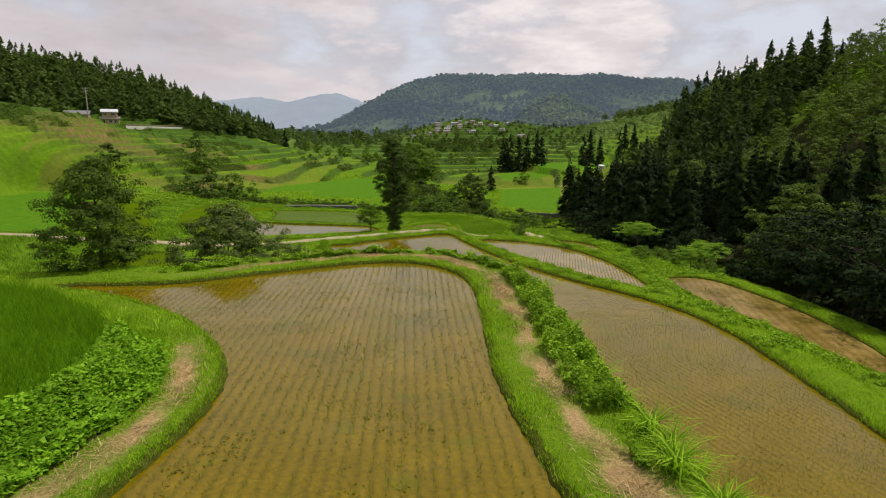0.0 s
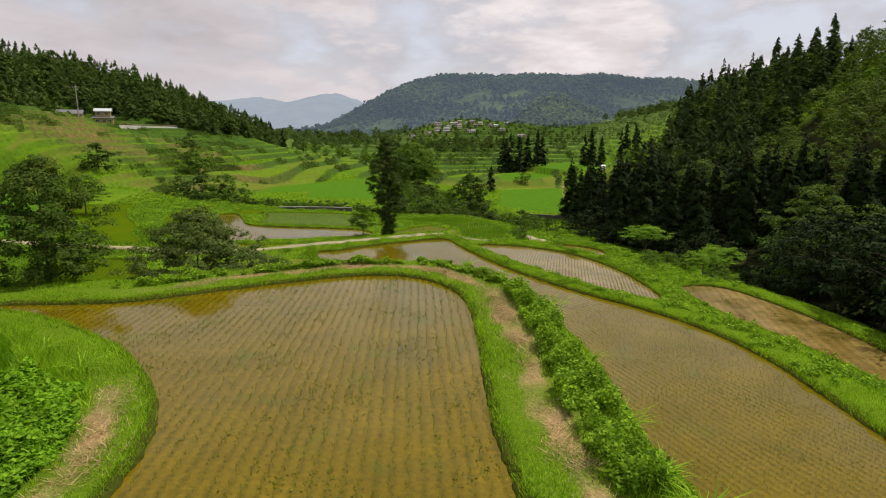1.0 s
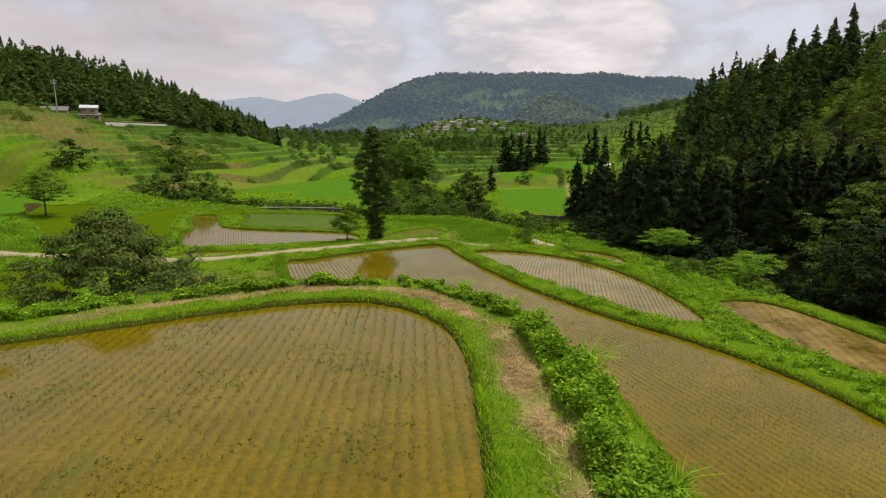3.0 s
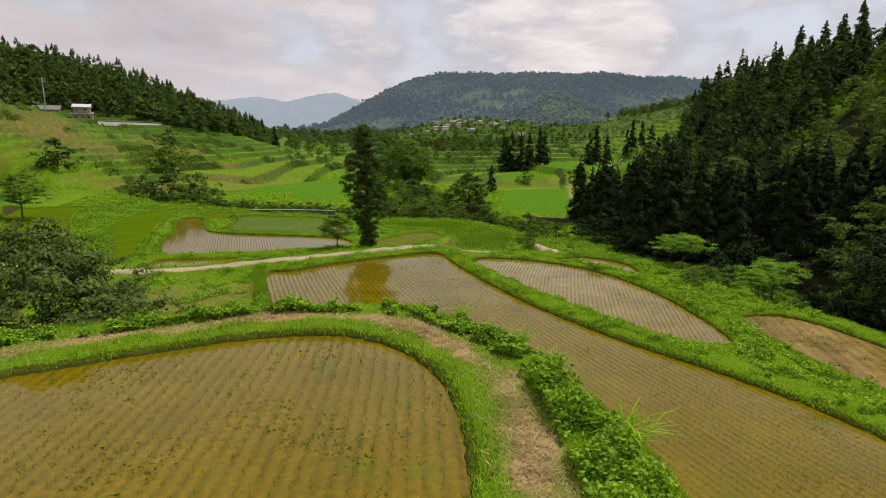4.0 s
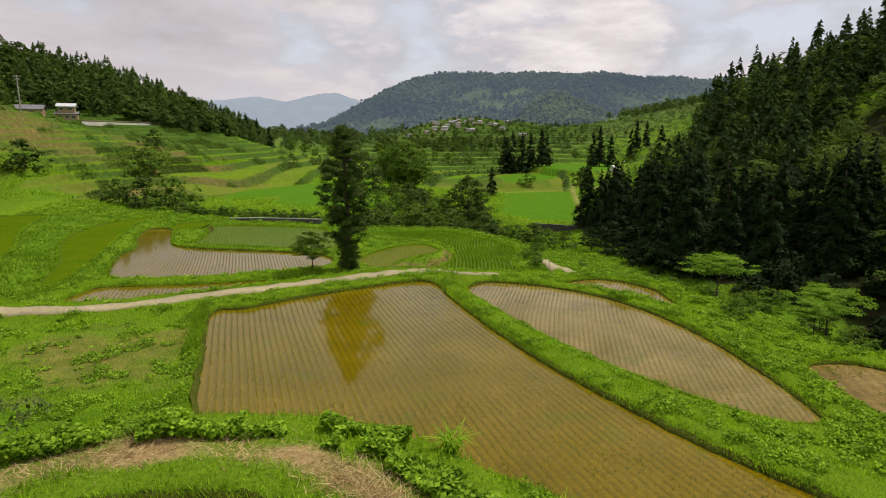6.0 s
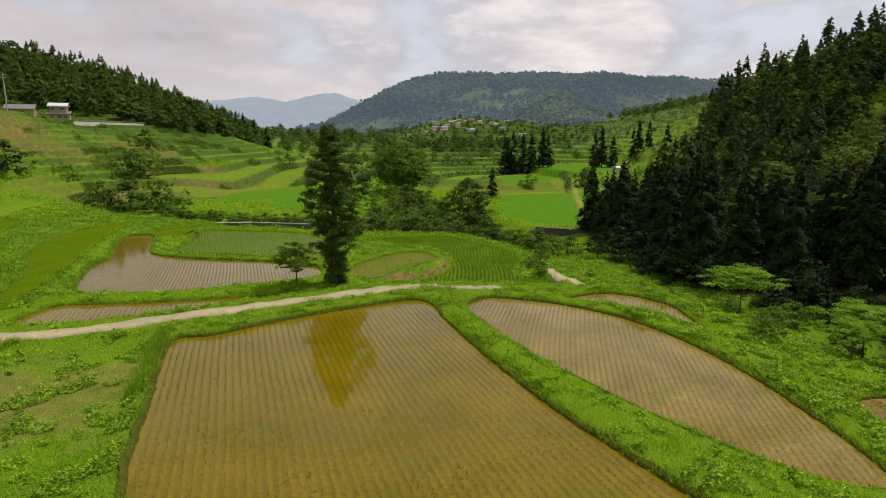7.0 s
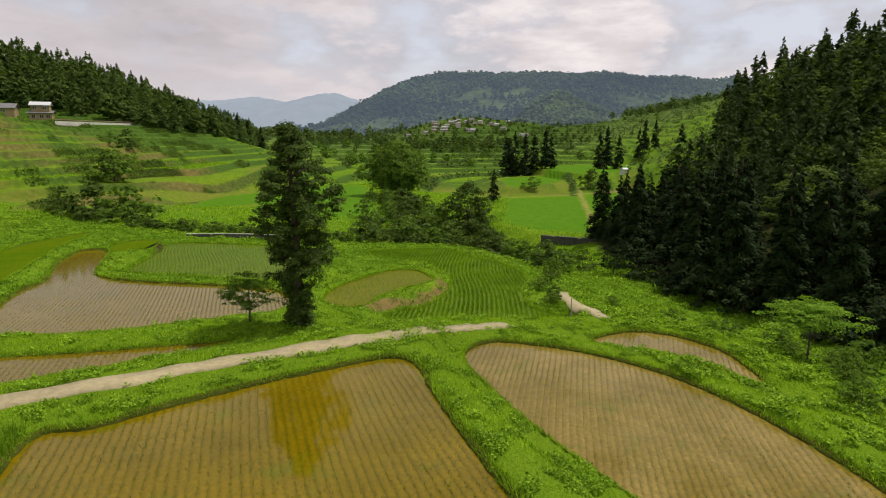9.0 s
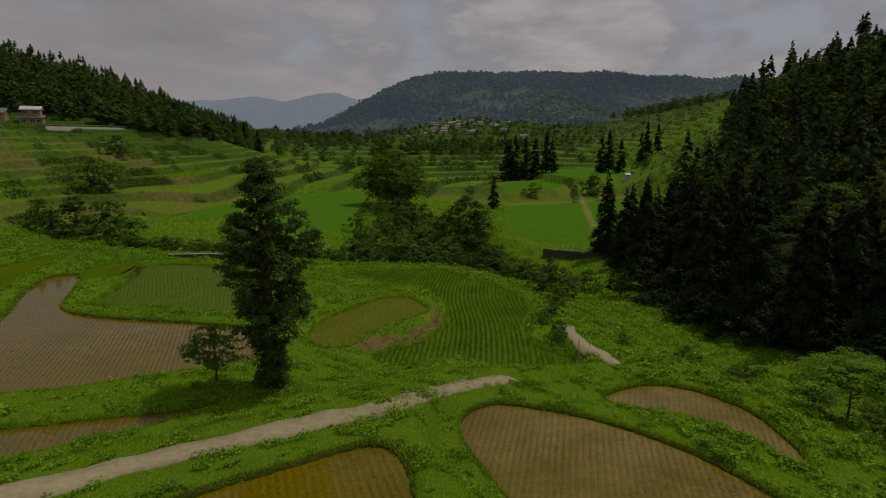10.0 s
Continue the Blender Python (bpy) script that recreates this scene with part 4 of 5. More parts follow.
leafy = tree("leafy_tree", "bushy leafy tree standing below the paddy bank", "tree", "", clumped_crown([(0.0, 0.6), (0.15, 0.9), (0.4, 1.0), (0.6, 0.88), (0.8, 0.6), (1.0, 0.15)], 6.4, 2.9, 300, 80, 0.55, 0.16, 6, 0.9, 0.35, 0.0, 0.5), M_FEATHER, 5.4, 0.14, 9, 7, 2.0, 0.15)
leafy.location = (-20.6, 35.0, float(ground_z(-20.6, 35.0)[0]))
bushy = tree("large_bush", "large rounded bush with dull green leaves", "shrub", "", clumped_crown(DOME, 4.1, 3.9, 400, 75, 0.45, 0.14, 9, 0.7, 0.35, 0.0, 0.5), M_BUSH, 2.6, 0.1, 8, 7, 2.0, 0.1)
bushy.scale = (1.2, 1.2, 1.3)
bushy.location = (-14.9, 40.4, float(ground_z(-14.9, 40.4)[0]))
FLAT = [(0.62, 0.55), (0.74, 1.0), (0.86, 0.95), (1.0, 0.45)]
silk = model(tree("flat_topped_tree", "flat-topped feathery tree on the grassy bank", "tree", "flat-topped trees", clumped_crown(FLAT, 4.0, 2.9, 150, 60, 0.55, 0.15, 12, 0.3, 0.2, 0.0, 1.2), M_SILK, 2.9, 0.1, 12, 5, 2.3, 0.14))
for px, py, s in [(25.4, 76.3, 1.0), (32.5, 72, 1.05), (36, 64, 0.9), (29.5, 69, 0.7)]:
    stand(silk, px, py, px * 40, s)
umbrella = tree("spreading_tree", "small spreading tree above the flooded terraces", "tree", "", clumped_crown([(0.35, 0.5), (0.5, 1.0), (0.7, 0.95), (0.9, 0.6), (1.0, 0.25)], 6.5, 4.0, 170, 44, 0.7, 0.24, 15, 0.4, 0.25, 0.0, 0.9), M_BRIGHT, 5.0, 0.16, 10, 6, 3.2, 0.3)
umbrella.location = (-57, 98.8, float(ground_z(-57, 98.8)[0]))
roundtree = tree("round_tree", "large round broadleaf tree in the valley", "tree", "", clumped_crown(ROUND, 14, 7.0, 420, 42, 1.5, 0.55, 21, 0.7, 0.5, 0.1, 0.6), M_BRIGHT, 10, 0.4, 7, 5, 5.0)
roundtree.location = (-8.4, 184, float(ground_z(-8.4, 184)[0]))
darktree = tree("stream_tree", "dark broadleaf tree by the hidden stream", "tree", "", clumped_crown(ROUND, 11.5, 4.2, 220, 40, 0.85, 0.36, 22, 0.7, 0.35, 0.1, 0.5), M_BROAD, 9, 0.3, 7, 6, 3.2)
darktree.location = (6.5, 140, float(ground_z(6.5, 140)[0]))
for px, py, s in [(30, 300, 1.3), (34, 302, 1.5), (38, 299, 1.45), (42.5, 303, 1.25), (47, 300, 1.35), (50, 304, 1.15), (32, 306, 1.3), (70, 299, 1.2), (74, 302, 1.4), (78, 298, 1.1), (97, 330, 1.1), (101, 334, 1.2), (105, 331, 1.0), (-104, 370, 1.2), (-110, 372, 1.3), (-98, 374, 1.1), (17, 210, 0.7)]:
    stand(cedars_far[int(px) % 3], px, py, px * 20, s)
SHRUBS = [(-52, 133, 2.0), (-46, 132, 2.2), (-57, 134, 1.5), (-79, 142, 2.2), (-65, 163, 2.6), (-68, 166, 1.8), (-9, 127, 1.4), (-3, 128, 1.5), (3, 130, 1.6), (9, 126, 1.6), (14, 124, 1.2), (18, 126, 1.1), (14.5, 109, 1.2), (17, 111, 1.0), (21, 118, 1.1), (-4, 138, 2.0), (1, 146, 2.4), (8, 155, 2.2), (-3, 155, 2.3), (3, 165, 2.4), (10, 168, 2.0), (-6, 168, 2.2), (31, 232, 1.6), (52, 240, 2.2), (-85, 207, 2.0), (0.8, 84.2, 0.32), (13, 99, 0.45), (12.4, 92, 0.4), (14.5, 104, 0.7)]
for i, (px, py, s) in enumerate(SHRUBS):
    stand(bush_models[i % 3], px, py, i * 77, s * r0.uniform(0.85, 1.1))
for i in range(46):
    stand(bush_models[i % 3], -42 + i * 1.25, 125.6 + 1.1 * math.sin(i * 1.7), i * 61, r0.uniform(0.5, 0.8), 0.0, 0.8)
THICKET = [(-10, 126), (16, 121), (14, 146), (8, 172), (-6, 196), (-14, 170)]
for i, (px, py) in enumerate(scatter(THICKET, 4.6, 33)):
    stand(bush_models[(i * 7) % 3], px, py, i * 50, r0.uniform(0.7, 1.3))
for px, py, s in [(23, 68, 0.7), (25, 72, 0.6), (28, 76, 0.9), (30, 79, 1.0), (27, 81, 0.7), (30.5, 66, 0.9), (22.5, 83, 0.6), (26, 88, 0.8), (29, 85, 0.9), (33, 82, 1.1), (34.5, 76, 1.2), (35, 69, 1.1), (23, 92, 0.7), (17, 90, 0.45), (11.9, 90.5, 0.5), (11.6, 96, 0.6)]:
    stand(bush_models[1], px, py, px * 50, s * 0.75)
# Shrubs added to fill the shade at the foot of the cedars.
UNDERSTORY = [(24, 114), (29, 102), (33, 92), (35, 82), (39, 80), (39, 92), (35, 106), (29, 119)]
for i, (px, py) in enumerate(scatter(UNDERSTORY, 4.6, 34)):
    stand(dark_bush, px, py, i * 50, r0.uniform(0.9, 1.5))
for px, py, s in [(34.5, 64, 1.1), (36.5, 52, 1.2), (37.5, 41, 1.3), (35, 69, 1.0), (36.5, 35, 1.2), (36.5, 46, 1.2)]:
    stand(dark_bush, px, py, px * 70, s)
CREST_WOOD = [(110, 470), (180, 480), (260, 600), (270, 700), (120, 690), (90, 560)]
joined_wood("crest_woodland", scatter(CREST_WOOD, 42, 19), broad_crowns, M_BROAD, 19, "scattered trees on the far terraced slope", 0.25, 0.55)
BELT_WOOD = [(-45, 440), (-5, 430), (40, 470), (75, 520), (70, 545), (20, 520), (-50, 500)]
joined_wood("valley_tree_belt", scatter(BELT_WOOD, 11, 37), broad_crowns, M_BROAD, 37, "dark belt of trees below the village", 0.45, 0.9)
TOP_WOOD = [(205, 640), (330, 640), (420, 760), (300, 800), (190, 720)]
joined_wood("hilltop_forest", scatter(TOP_WOOD, 13, 38), broad_crowns, M_FOREST, 38, "dark forest above the far terraces", 0.7, 1.2)
FAR_WOOD = [(-300, 520), (-70, 540), (-60, 660), (-150, 760), (-380, 760)]
joined_wood("distant_woodland", scatter(FAR_WOOD, 24, 18), broad_crowns, M_BROAD, 18, "distant woodland at the foot of the mountain", 0.7, 1.3)
for i in range(26):
    px, py = r0.uniform(40, 190), r0.uniform(240, 560)
    if px / py < 0.4:
        stand(r0.choice(broad_far), px, py, r0.uniform(0, 360), r0.uniform(0.3, 0.7))
drop_models()


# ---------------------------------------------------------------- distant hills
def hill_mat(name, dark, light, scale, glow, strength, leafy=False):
    """Far woods and fields, with the haze before them added as an even glow."""
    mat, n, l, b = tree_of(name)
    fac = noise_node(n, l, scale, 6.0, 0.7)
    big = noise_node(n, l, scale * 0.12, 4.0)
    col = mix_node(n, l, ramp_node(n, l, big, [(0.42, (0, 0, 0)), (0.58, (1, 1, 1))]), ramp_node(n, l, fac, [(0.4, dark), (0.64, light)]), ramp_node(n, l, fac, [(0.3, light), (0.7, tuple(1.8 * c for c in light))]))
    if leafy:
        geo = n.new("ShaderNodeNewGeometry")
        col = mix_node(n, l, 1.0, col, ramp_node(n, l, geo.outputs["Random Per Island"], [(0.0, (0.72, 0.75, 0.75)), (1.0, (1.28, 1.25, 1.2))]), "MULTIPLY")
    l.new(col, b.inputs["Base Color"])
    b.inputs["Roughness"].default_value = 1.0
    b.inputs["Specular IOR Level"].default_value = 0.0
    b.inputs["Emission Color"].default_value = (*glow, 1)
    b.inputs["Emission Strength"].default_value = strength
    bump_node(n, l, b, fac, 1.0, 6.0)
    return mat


def hill(name, ridge, y0, depth, rough, step, mat, label, seed, foot=0.0, trees=None):
    """A ridge: its crest line (x, height) at distance y0, falling off to both sides, with single trees where it is wooded."""
    xs, hs = np.array(ridge, float).T

    def level(X, Y):
        crest = np.interp(X, xs, hs)
        off = (Y - y0 + 0.06 * depth * wave(X, Y, depth * 0.6, seed)) / depth
        fall = np.where(off < 0, np.cos(np.clip(-off, 0, 1) * math.pi / 2) ** 1.25, np.cos(np.clip(off / 0.36, 0, 1) * math.pi / 2))
        spur = 1 + 0.13 * wave(X, Y * 0.3, depth * 0.34, seed + 1) * (1 - fall)
        tops = sum(wave(X, Y, s, seed + s) * a for s, a in ((17, 0.4), (31, 0.35), (70, 0.5)))
        return foot + (crest - foot) * fall * spur + rough * tops * np.minimum(1, fall * 6), fall

    X, Y = np.meshgrid(np.arange(xs[0], xs[-1], step), np.arange(y0 - depth, y0 + depth * 0.35, step))
    Z, _ = level(X, Y)
    ids = np.arange(X.size).reshape(X.shape)
    f = np.stack([ids[:-1, :-1], ids[:-1, 1:], ids[1:, 1:], ids[1:, :-1]], -1).reshape(-1, 4)
    ob = tagged(mesh_np(name, np.stack([X.ravel(), Y.ravel(), Z.ravel()], -1), f, mat, smooth=True), label, "hill", kind="structure")
    if trees:
        kind, leaves, spacing, tall, gaps = trees
        r = rng(seed + 50)
        x = np.arange(max(xs[0], -560), min(xs[-1], 860), spacing)
        y = np.arange(y0 - depth * 0.96, y0 + depth * 0.04, spacing)
        x, y = (a.ravel() for a in np.meshgrid(x, y))
        x, y = x + r.uniform(-0.5, 0.5, len(x)) * spacing, y + r.uniform(-0.5, 0.5, len(x)) * spacing
        z, fall = level(x, y)
        open_land = wave(x, y, 150, seed + 3) + 0.6 * wave(x, y, 48, seed + 4) + 0.25 * wave(x, y, 19, seed + 6)
        ok = (open_land < gaps + 1.6 * smoothstep(0.5, 0.8, fall)) & (fall > 0.02)
        x, y, z = x[ok], y[ok], z[ok]
        k = np.repeat(np.arange(len(x)), 9)
        n = len(k)
        size = (r.uniform(0.65, 1.25, len(x)) * (1 + 0.3 * wave(x, y, 90, seed + 7)))[k]
        d = r.normal(size=(n, 3))
        d /= np.linalg.norm(d, axis=1)[:, None]
        d[:, 2] = np.abs(d[:, 2])
        slim = 1 - 0.55 * d[:, 2]
        pos = np.stack([x[k] + d[:, 0] * 0.36 * tall * size * slim, y[k] + d[:, 1] * 0.36 * tall * size * slim, z[k] + (0.25 + 0.7 * d[:, 2]) * tall * size], -1)
        v, f = leaf_quads(pos, d * 0.8 + [0, -0.3, 0.5] + r.normal(size=(n, 3)) * 0.1, 0.55 * tall * size, 0.45 * tall * size, r)
        tagged(mesh_np(name + "_trees", v, f, kind), leaves, "forest", kind="stuff")
    return ob


# Haze painted onto the hills and the range as emission.
HAZE_GLOW = (0.34, 0.43, 0.62)
M_HILL = hill_mat("far_fields", (0.025, 0.04, 0.015), (0.05, 0.072, 0.024), 0.05, HAZE_GLOW, 0.2)
M_HILLWOOD = hill_mat("far_woods", (0.016, 0.028, 0.012), (0.036, 0.058, 0.022), 0.02, HAZE_GLOW, 0.2, True)
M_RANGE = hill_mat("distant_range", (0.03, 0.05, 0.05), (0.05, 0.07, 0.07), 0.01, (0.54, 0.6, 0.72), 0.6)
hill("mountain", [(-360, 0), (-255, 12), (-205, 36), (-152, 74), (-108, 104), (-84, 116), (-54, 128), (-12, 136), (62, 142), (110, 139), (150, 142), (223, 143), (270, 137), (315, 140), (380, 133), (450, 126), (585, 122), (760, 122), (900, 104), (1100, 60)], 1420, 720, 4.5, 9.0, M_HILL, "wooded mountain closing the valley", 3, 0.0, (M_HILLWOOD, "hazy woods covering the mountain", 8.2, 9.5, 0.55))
M_KNOLL = hill_mat("lit_far_fields", (0.03, 0.05, 0.014), (0.06, 0.09, 0.025), 0.09, HAZE_GLOW, 0.14)
M_KNOLLWOOD = hill_mat("lit_far_woods", (0.03, 0.05, 0.016), (0.07, 0.1, 0.034), 0.05, HAZE_GLOW, 0.15, True)
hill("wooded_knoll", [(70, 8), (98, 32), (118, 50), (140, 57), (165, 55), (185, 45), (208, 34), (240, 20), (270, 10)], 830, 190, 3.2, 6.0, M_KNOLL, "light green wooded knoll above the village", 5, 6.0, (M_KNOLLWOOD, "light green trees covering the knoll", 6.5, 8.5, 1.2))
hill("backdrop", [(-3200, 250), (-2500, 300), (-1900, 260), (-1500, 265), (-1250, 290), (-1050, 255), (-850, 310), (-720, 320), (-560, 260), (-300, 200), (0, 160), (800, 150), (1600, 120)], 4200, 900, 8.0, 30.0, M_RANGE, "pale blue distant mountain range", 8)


# ---------------------------------------------------------------- grass, weeds, crops
def blade_tris(p, h, w, lean, r):
    """Single blades: a narrow triangle each, bent over to one side."""
    n = len(p)
    a = r.uniform(0, 2 * np.pi, n)
    side = np.stack([np.cos(a), np.sin(a), 0 * a], -1) * (np.asarray(w) * np.ones(n))[:, None] / 2
    b = r.uniform(0, 2 * np.pi, n)
    h = np.asarray(h) * np.ones(n)
    tip = p + np.stack([np.cos(b) * lean * h, np.sin(b) * lean * h, h], -1)
    v = np.stack([p - side, p + side, tip], 1).reshape(-1, 3)
    return v, np.arange(3 * n).reshape(n, 3)


OPEN_PATH, END_PATH = curve_through(PATH[:12], False), curve_through(PATH[14:-3], False)


def free_ground(x, y, margin=0.05):
    """Whether a place lies outside all fields and paths; also how far from the first paddy it is."""
    ok, first = (x < forest_edge(y)) | (y > 150), np.full(x.shape, 99.0)
    for name, line in OUTLINES.items():
        lo, hi = line.min(0) - 6, line.max(0) + 6
        k = np.nonzero((x > lo[0]) & (x < hi[0]) & (y > lo[1]) & (y < hi[1]))[0]
        if not len(k):
            continue
        d, ins = line_distance(x[k], y[k], line, True)
        if FIELDS[name][2] != "meadow":
            ok[k] &= ~ins & (d > margin)
        if name == "first":
            first[k] = np.where(ins, -d, d)
    for line, half in ((OPEN_PATH, 0.66), (END_PATH, 0.5), (BRANCH_LINE, 0.5)):
        k = np.nonzero((x > line[:, 0].min() - 3) & (x < line[:, 0].max() + 3) & (y > line[:, 1].min() - 3) & (y < line[:, 1].max() + 3))[0]
        if len(k):
            ok[k] &= line_distance(x[k], y[k], line, False)[0] > half
    return ok, first


def tuft_field(name, x0, x1, y0, y1, count, per, h, w, mat, seed, label, category, patchy=0.0, keep=None, lean=0.45, spread=0.09):
    """Grass over a stretch of free ground, in small tufts."""
    r = rng(seed)
    x, y = r.uniform(x0, x1, count), r.uniform(y0, y1, count)
    ok, first = free_ground(x, y)
    if keep is not None:
        ok &= keep(x, y, first)
    if patchy:
        ok &= wave(x, y, 3.1, seed) + 0.6 * wave(x, y, 0.9, seed + 2) + r.uniform(-0.6, 0.6, count) > patchy
    x, y = x[ok], y[ok]
    z = ground_z(x, y)
    tall = (0.75 + 0.35 * wave(x, y, 4.0, seed + 1)) * r.uniform(0.6, 1.4, len(x))
    k = np.repeat(np.arange(len(x)), per)
    n = len(k)
    p = np.stack([x[k] + r.normal(0, spread, n), y[k] + r.normal(0, spread, n), z[k] - 0.03], -1)
    v, f = blade_tris(p, h * tall[k] * r.uniform(0.6, 1.2, n), w * r.uniform(0.6, 1.3, n), lean, r)
    return tagged(mesh_np(name, v, f, mat), label, category, kind="stuff")


def not_straw(x, y, first):
    left = (x < -6.5) & (y < 27)
    c = np.where(left, 1.1, 1.5)
    wob = 0.35 * wave(x, y, 5, 3) + 0.15 * wave(x, y, 1.3, 7)
    boggy = rng(78).uniform(size=x.shape) < 0.75 * marsh_land(x, y)
    return ~((np.abs(first - c + wob) < 0.4) & (first > 0) & (~left | (y < 21))) & ~boggy


def straw_litter(x, y, first):
    left = (x < -6.5) & (y < 27)
    c = np.where(left, 1.1, 1.5)
    wob = 0.35 * wave(x, y, 5, 3) + 0.15 * wave(x, y, 1.3, 7)
    chance = np.exp(-(((first - c + wob) / 0.52) ** 2)) * (0.65 + 0.5 * wave(x, y, 1.7, 11))
    return (rng(77).uniform(size=x.shape) < chance) & (first > 0.3) & (x > -13) & (~left | (y < 22))


tuft_field("grass", -26, 32, 6, 84, 290000, 3, 0.18, 0.032, M_GRASS, 101, "lush bright green grass on the paddy banks", "grass", keep=not_straw)
tuft_field("meadow_grass", -62, 42, 84, 130, 52000, 3, 0.3, 0.07, M_MEADOW, 102, "rough green grass between the lower paddies", "grass")
tuft_field("meadow_grass", -62, -26, 30, 84, 26000, 3, 0.38, 0.07, M_MEADOW, 103, "rough green grass beside the marshy field", "grass")
tuft_field("meadow_grass", -85, 28, 128, 222, 30000, 3, 0.5, 0.14, M_GRASS, 108, "rough grass on the terraces across the valley", "grass", keep=lambda x, y, f: base_land(x, y)[2] < 0.35)
tuft_field("dry_straw", -14, 6, 6, 42, 150000, 3, 0.15, 0.026, M_STRAW, 104, "cut dry straw scattered along the footpath", "straw", keep=straw_litter, lean=2.4)


tuft_field("tall_grass", -16, -7, 5, 31, 26000, 5, 0.55, 0.03, M_GRASS, 105, "tall grass on the bank below the rice", "grass", keep=lambda x, y, f: (f > 1.7) & (np.hypot((x + 11.2) * 0.9, (y - 14.5) * 0.5) > 2.9), lean=0.6)


def water_edge_grass(names, per_metre, seed):
    """Grass overhanging the rims of the nearer paddies."""
    r, ps = rng(seed), []
    for name in names:
        line = OUTLINES[name]
        nxt = np.roll(line, -1, 0)
        seg = np.linalg.norm(nxt - line, axis=1)
        m = (seg * per_metre).astype(int) + 1
        k = np.repeat(np.arange(len(line)), m)
        t = r.uniform(0, 1, len(k))[:, None]
        d = (nxt - line)[k] / seg[k][:, None]
        area = np.sum(line[:, 0] * nxt[:, 1] - nxt[:, 0] * line[:, 1])
        out = np.stack([d[:, 1], -d[:, 0]], -1) * np.sign(area)
        ps.append(line[k] + (nxt - line)[k] * t + out * (0.01 + np.abs(r.normal(0.03, 0.11, len(k))))[:, None])
    p = np.concatenate(ps)
    p = p[(p[:, 1] > 4)]
    z = ground_z(p[:, 0], p[:, 1])
    n = len(p)
    v, f = blade_tris(np.column_stack([p, z - 0.03]), 0.22 * r.uniform(0.5, 1.3, n) * (0.8 + 0.3 * wave(p[:, 0], p[:, 1], 2.5, 4)), 0.032, 0.6, r)
    return tagged(mesh_np("rim_grass", v, f, M_GRASS), "grass overhanging the water along the paddy rims", "grass", kind="stuff")


def cut_edge(name):
    """The steep muddy face between a paddy's water and its grassy rim."""
    z, line = FIELDS[name][0], OUTLINES[name]
    nxt, m = np.roll(line, -1, 0), 6
    p = (line[:, None] + (nxt - line)[:, None] * (np.arange(m) / m)[None, :, None]).reshape(-1, 2)
    t = np.roll(p, -1, 0) - np.roll(p, 1, 0)
    area = np.sum(line[:, 0] * nxt[:, 1] - nxt[:, 0] * line[:, 1])
    out = np.stack([t[:, 1], -t[:, 0]], -1) / (np.linalg.norm(t, axis=1)[:, None] + 1e-9) * np.sign(area)
    wob = 0.05 * wave(p[:, 0], p[:, 1], 0.9, 3) + 0.04 * wave(p[:, 0], p[:, 1], 0.37, 5)
    rows = [np.column_stack([p + out * (off + wob)[:, None], np.full(len(p), z) + up + 0.5 * wob * (up > 0)]) for off, up in ((-0.08, -0.08), (-0.03, 0.05), (0.03, 0.12), (0.18, 0.19))]
    v = np.stack(rows, 1)
    n = len(p)
    a = np.arange(n)
    b = (a + 1) % n
    f = np.concatenate([np.stack([a * 4 + j, b * 4 + j, b * 4 + j + 1, a * 4 + j + 1], -1) for j in range(3)])
    return tagged(mesh_np("cut_edge", v.reshape(-1, 3), f, M_EDGE, smooth=True), "dark muddy cut edge of the paddy rim", "bank", "paddy rims", "structure")


M_EDGE = plain_mat("mossy_mud", (0.032, 0.046, 0.005), (0.08, 0.09, 0.013), 5.0, 0.9, 0.8, 0.03)
M_EDGE.node_tree.nodes["Principled BSDF"].inputs["Specular IOR Level"].default_value = 0.03
for key in ("first", "second", "third", "small", "bare", "wide"):
    cut_edge(key)
water_edge_grass(["first", "second", "third", "small", "strip", "wide", "bare", "west", "corner", "pool", "fen", "round", "curved", "nook"], 200, 106)


def bank_scrub(count, seed, x0=-165, x1=-20, y0=128, y1=300, size=0.55, mat=None, most=0.05):
    """Low scrub growing along the terrace banks of the hillside."""
    r = rng(seed)
    x, y = r.uniform(x0, x1, count), r.uniform(y0, y1, count)
    dense = (wave(x, y, 27, 6) + 0.5 * wave(x, y, 9, 7) > most) & (x / y > -0.85) & (x / y < 0.55)
    x, y = x[dense], y[dense]
    ok = base_land(x, y)[1] > 0.5
    x, y = x[ok], y[ok]
    ok, _ = free_ground(x, y, 0.5)
    x, y = x[ok], y[ok]
    n = len(x)
    z = ground_z(x, y) + r.uniform(0.0, 2.2 * size, n) * (0.7 + 0.3 * wave(x, y, 5, 3))
    L = size * r.uniform(0.5, 1.3, n)
    v, f = leaf_quads(np.stack([x, y, z], -1), r.normal(size=(n, 3)) * 0.4 + [0.1, -0.3, 1], L, L * 0.8, r)
    return tagged(mesh_np("terrace_scrub", v, f, mat or M_BRIGHT), "low scrub along the terrace banks", "scrub", kind="stuff")


bank_scrub(900000, 107, size=0.36, mat=M_BRIGHT, most=0.2)
bank_scrub(420000, 110, size=0.42, mat=M_BROAD, most=0.45)
bank_scrub(330000, 109, -60, 280, 225, 690, 1.0, M_BROAD, 0.15)


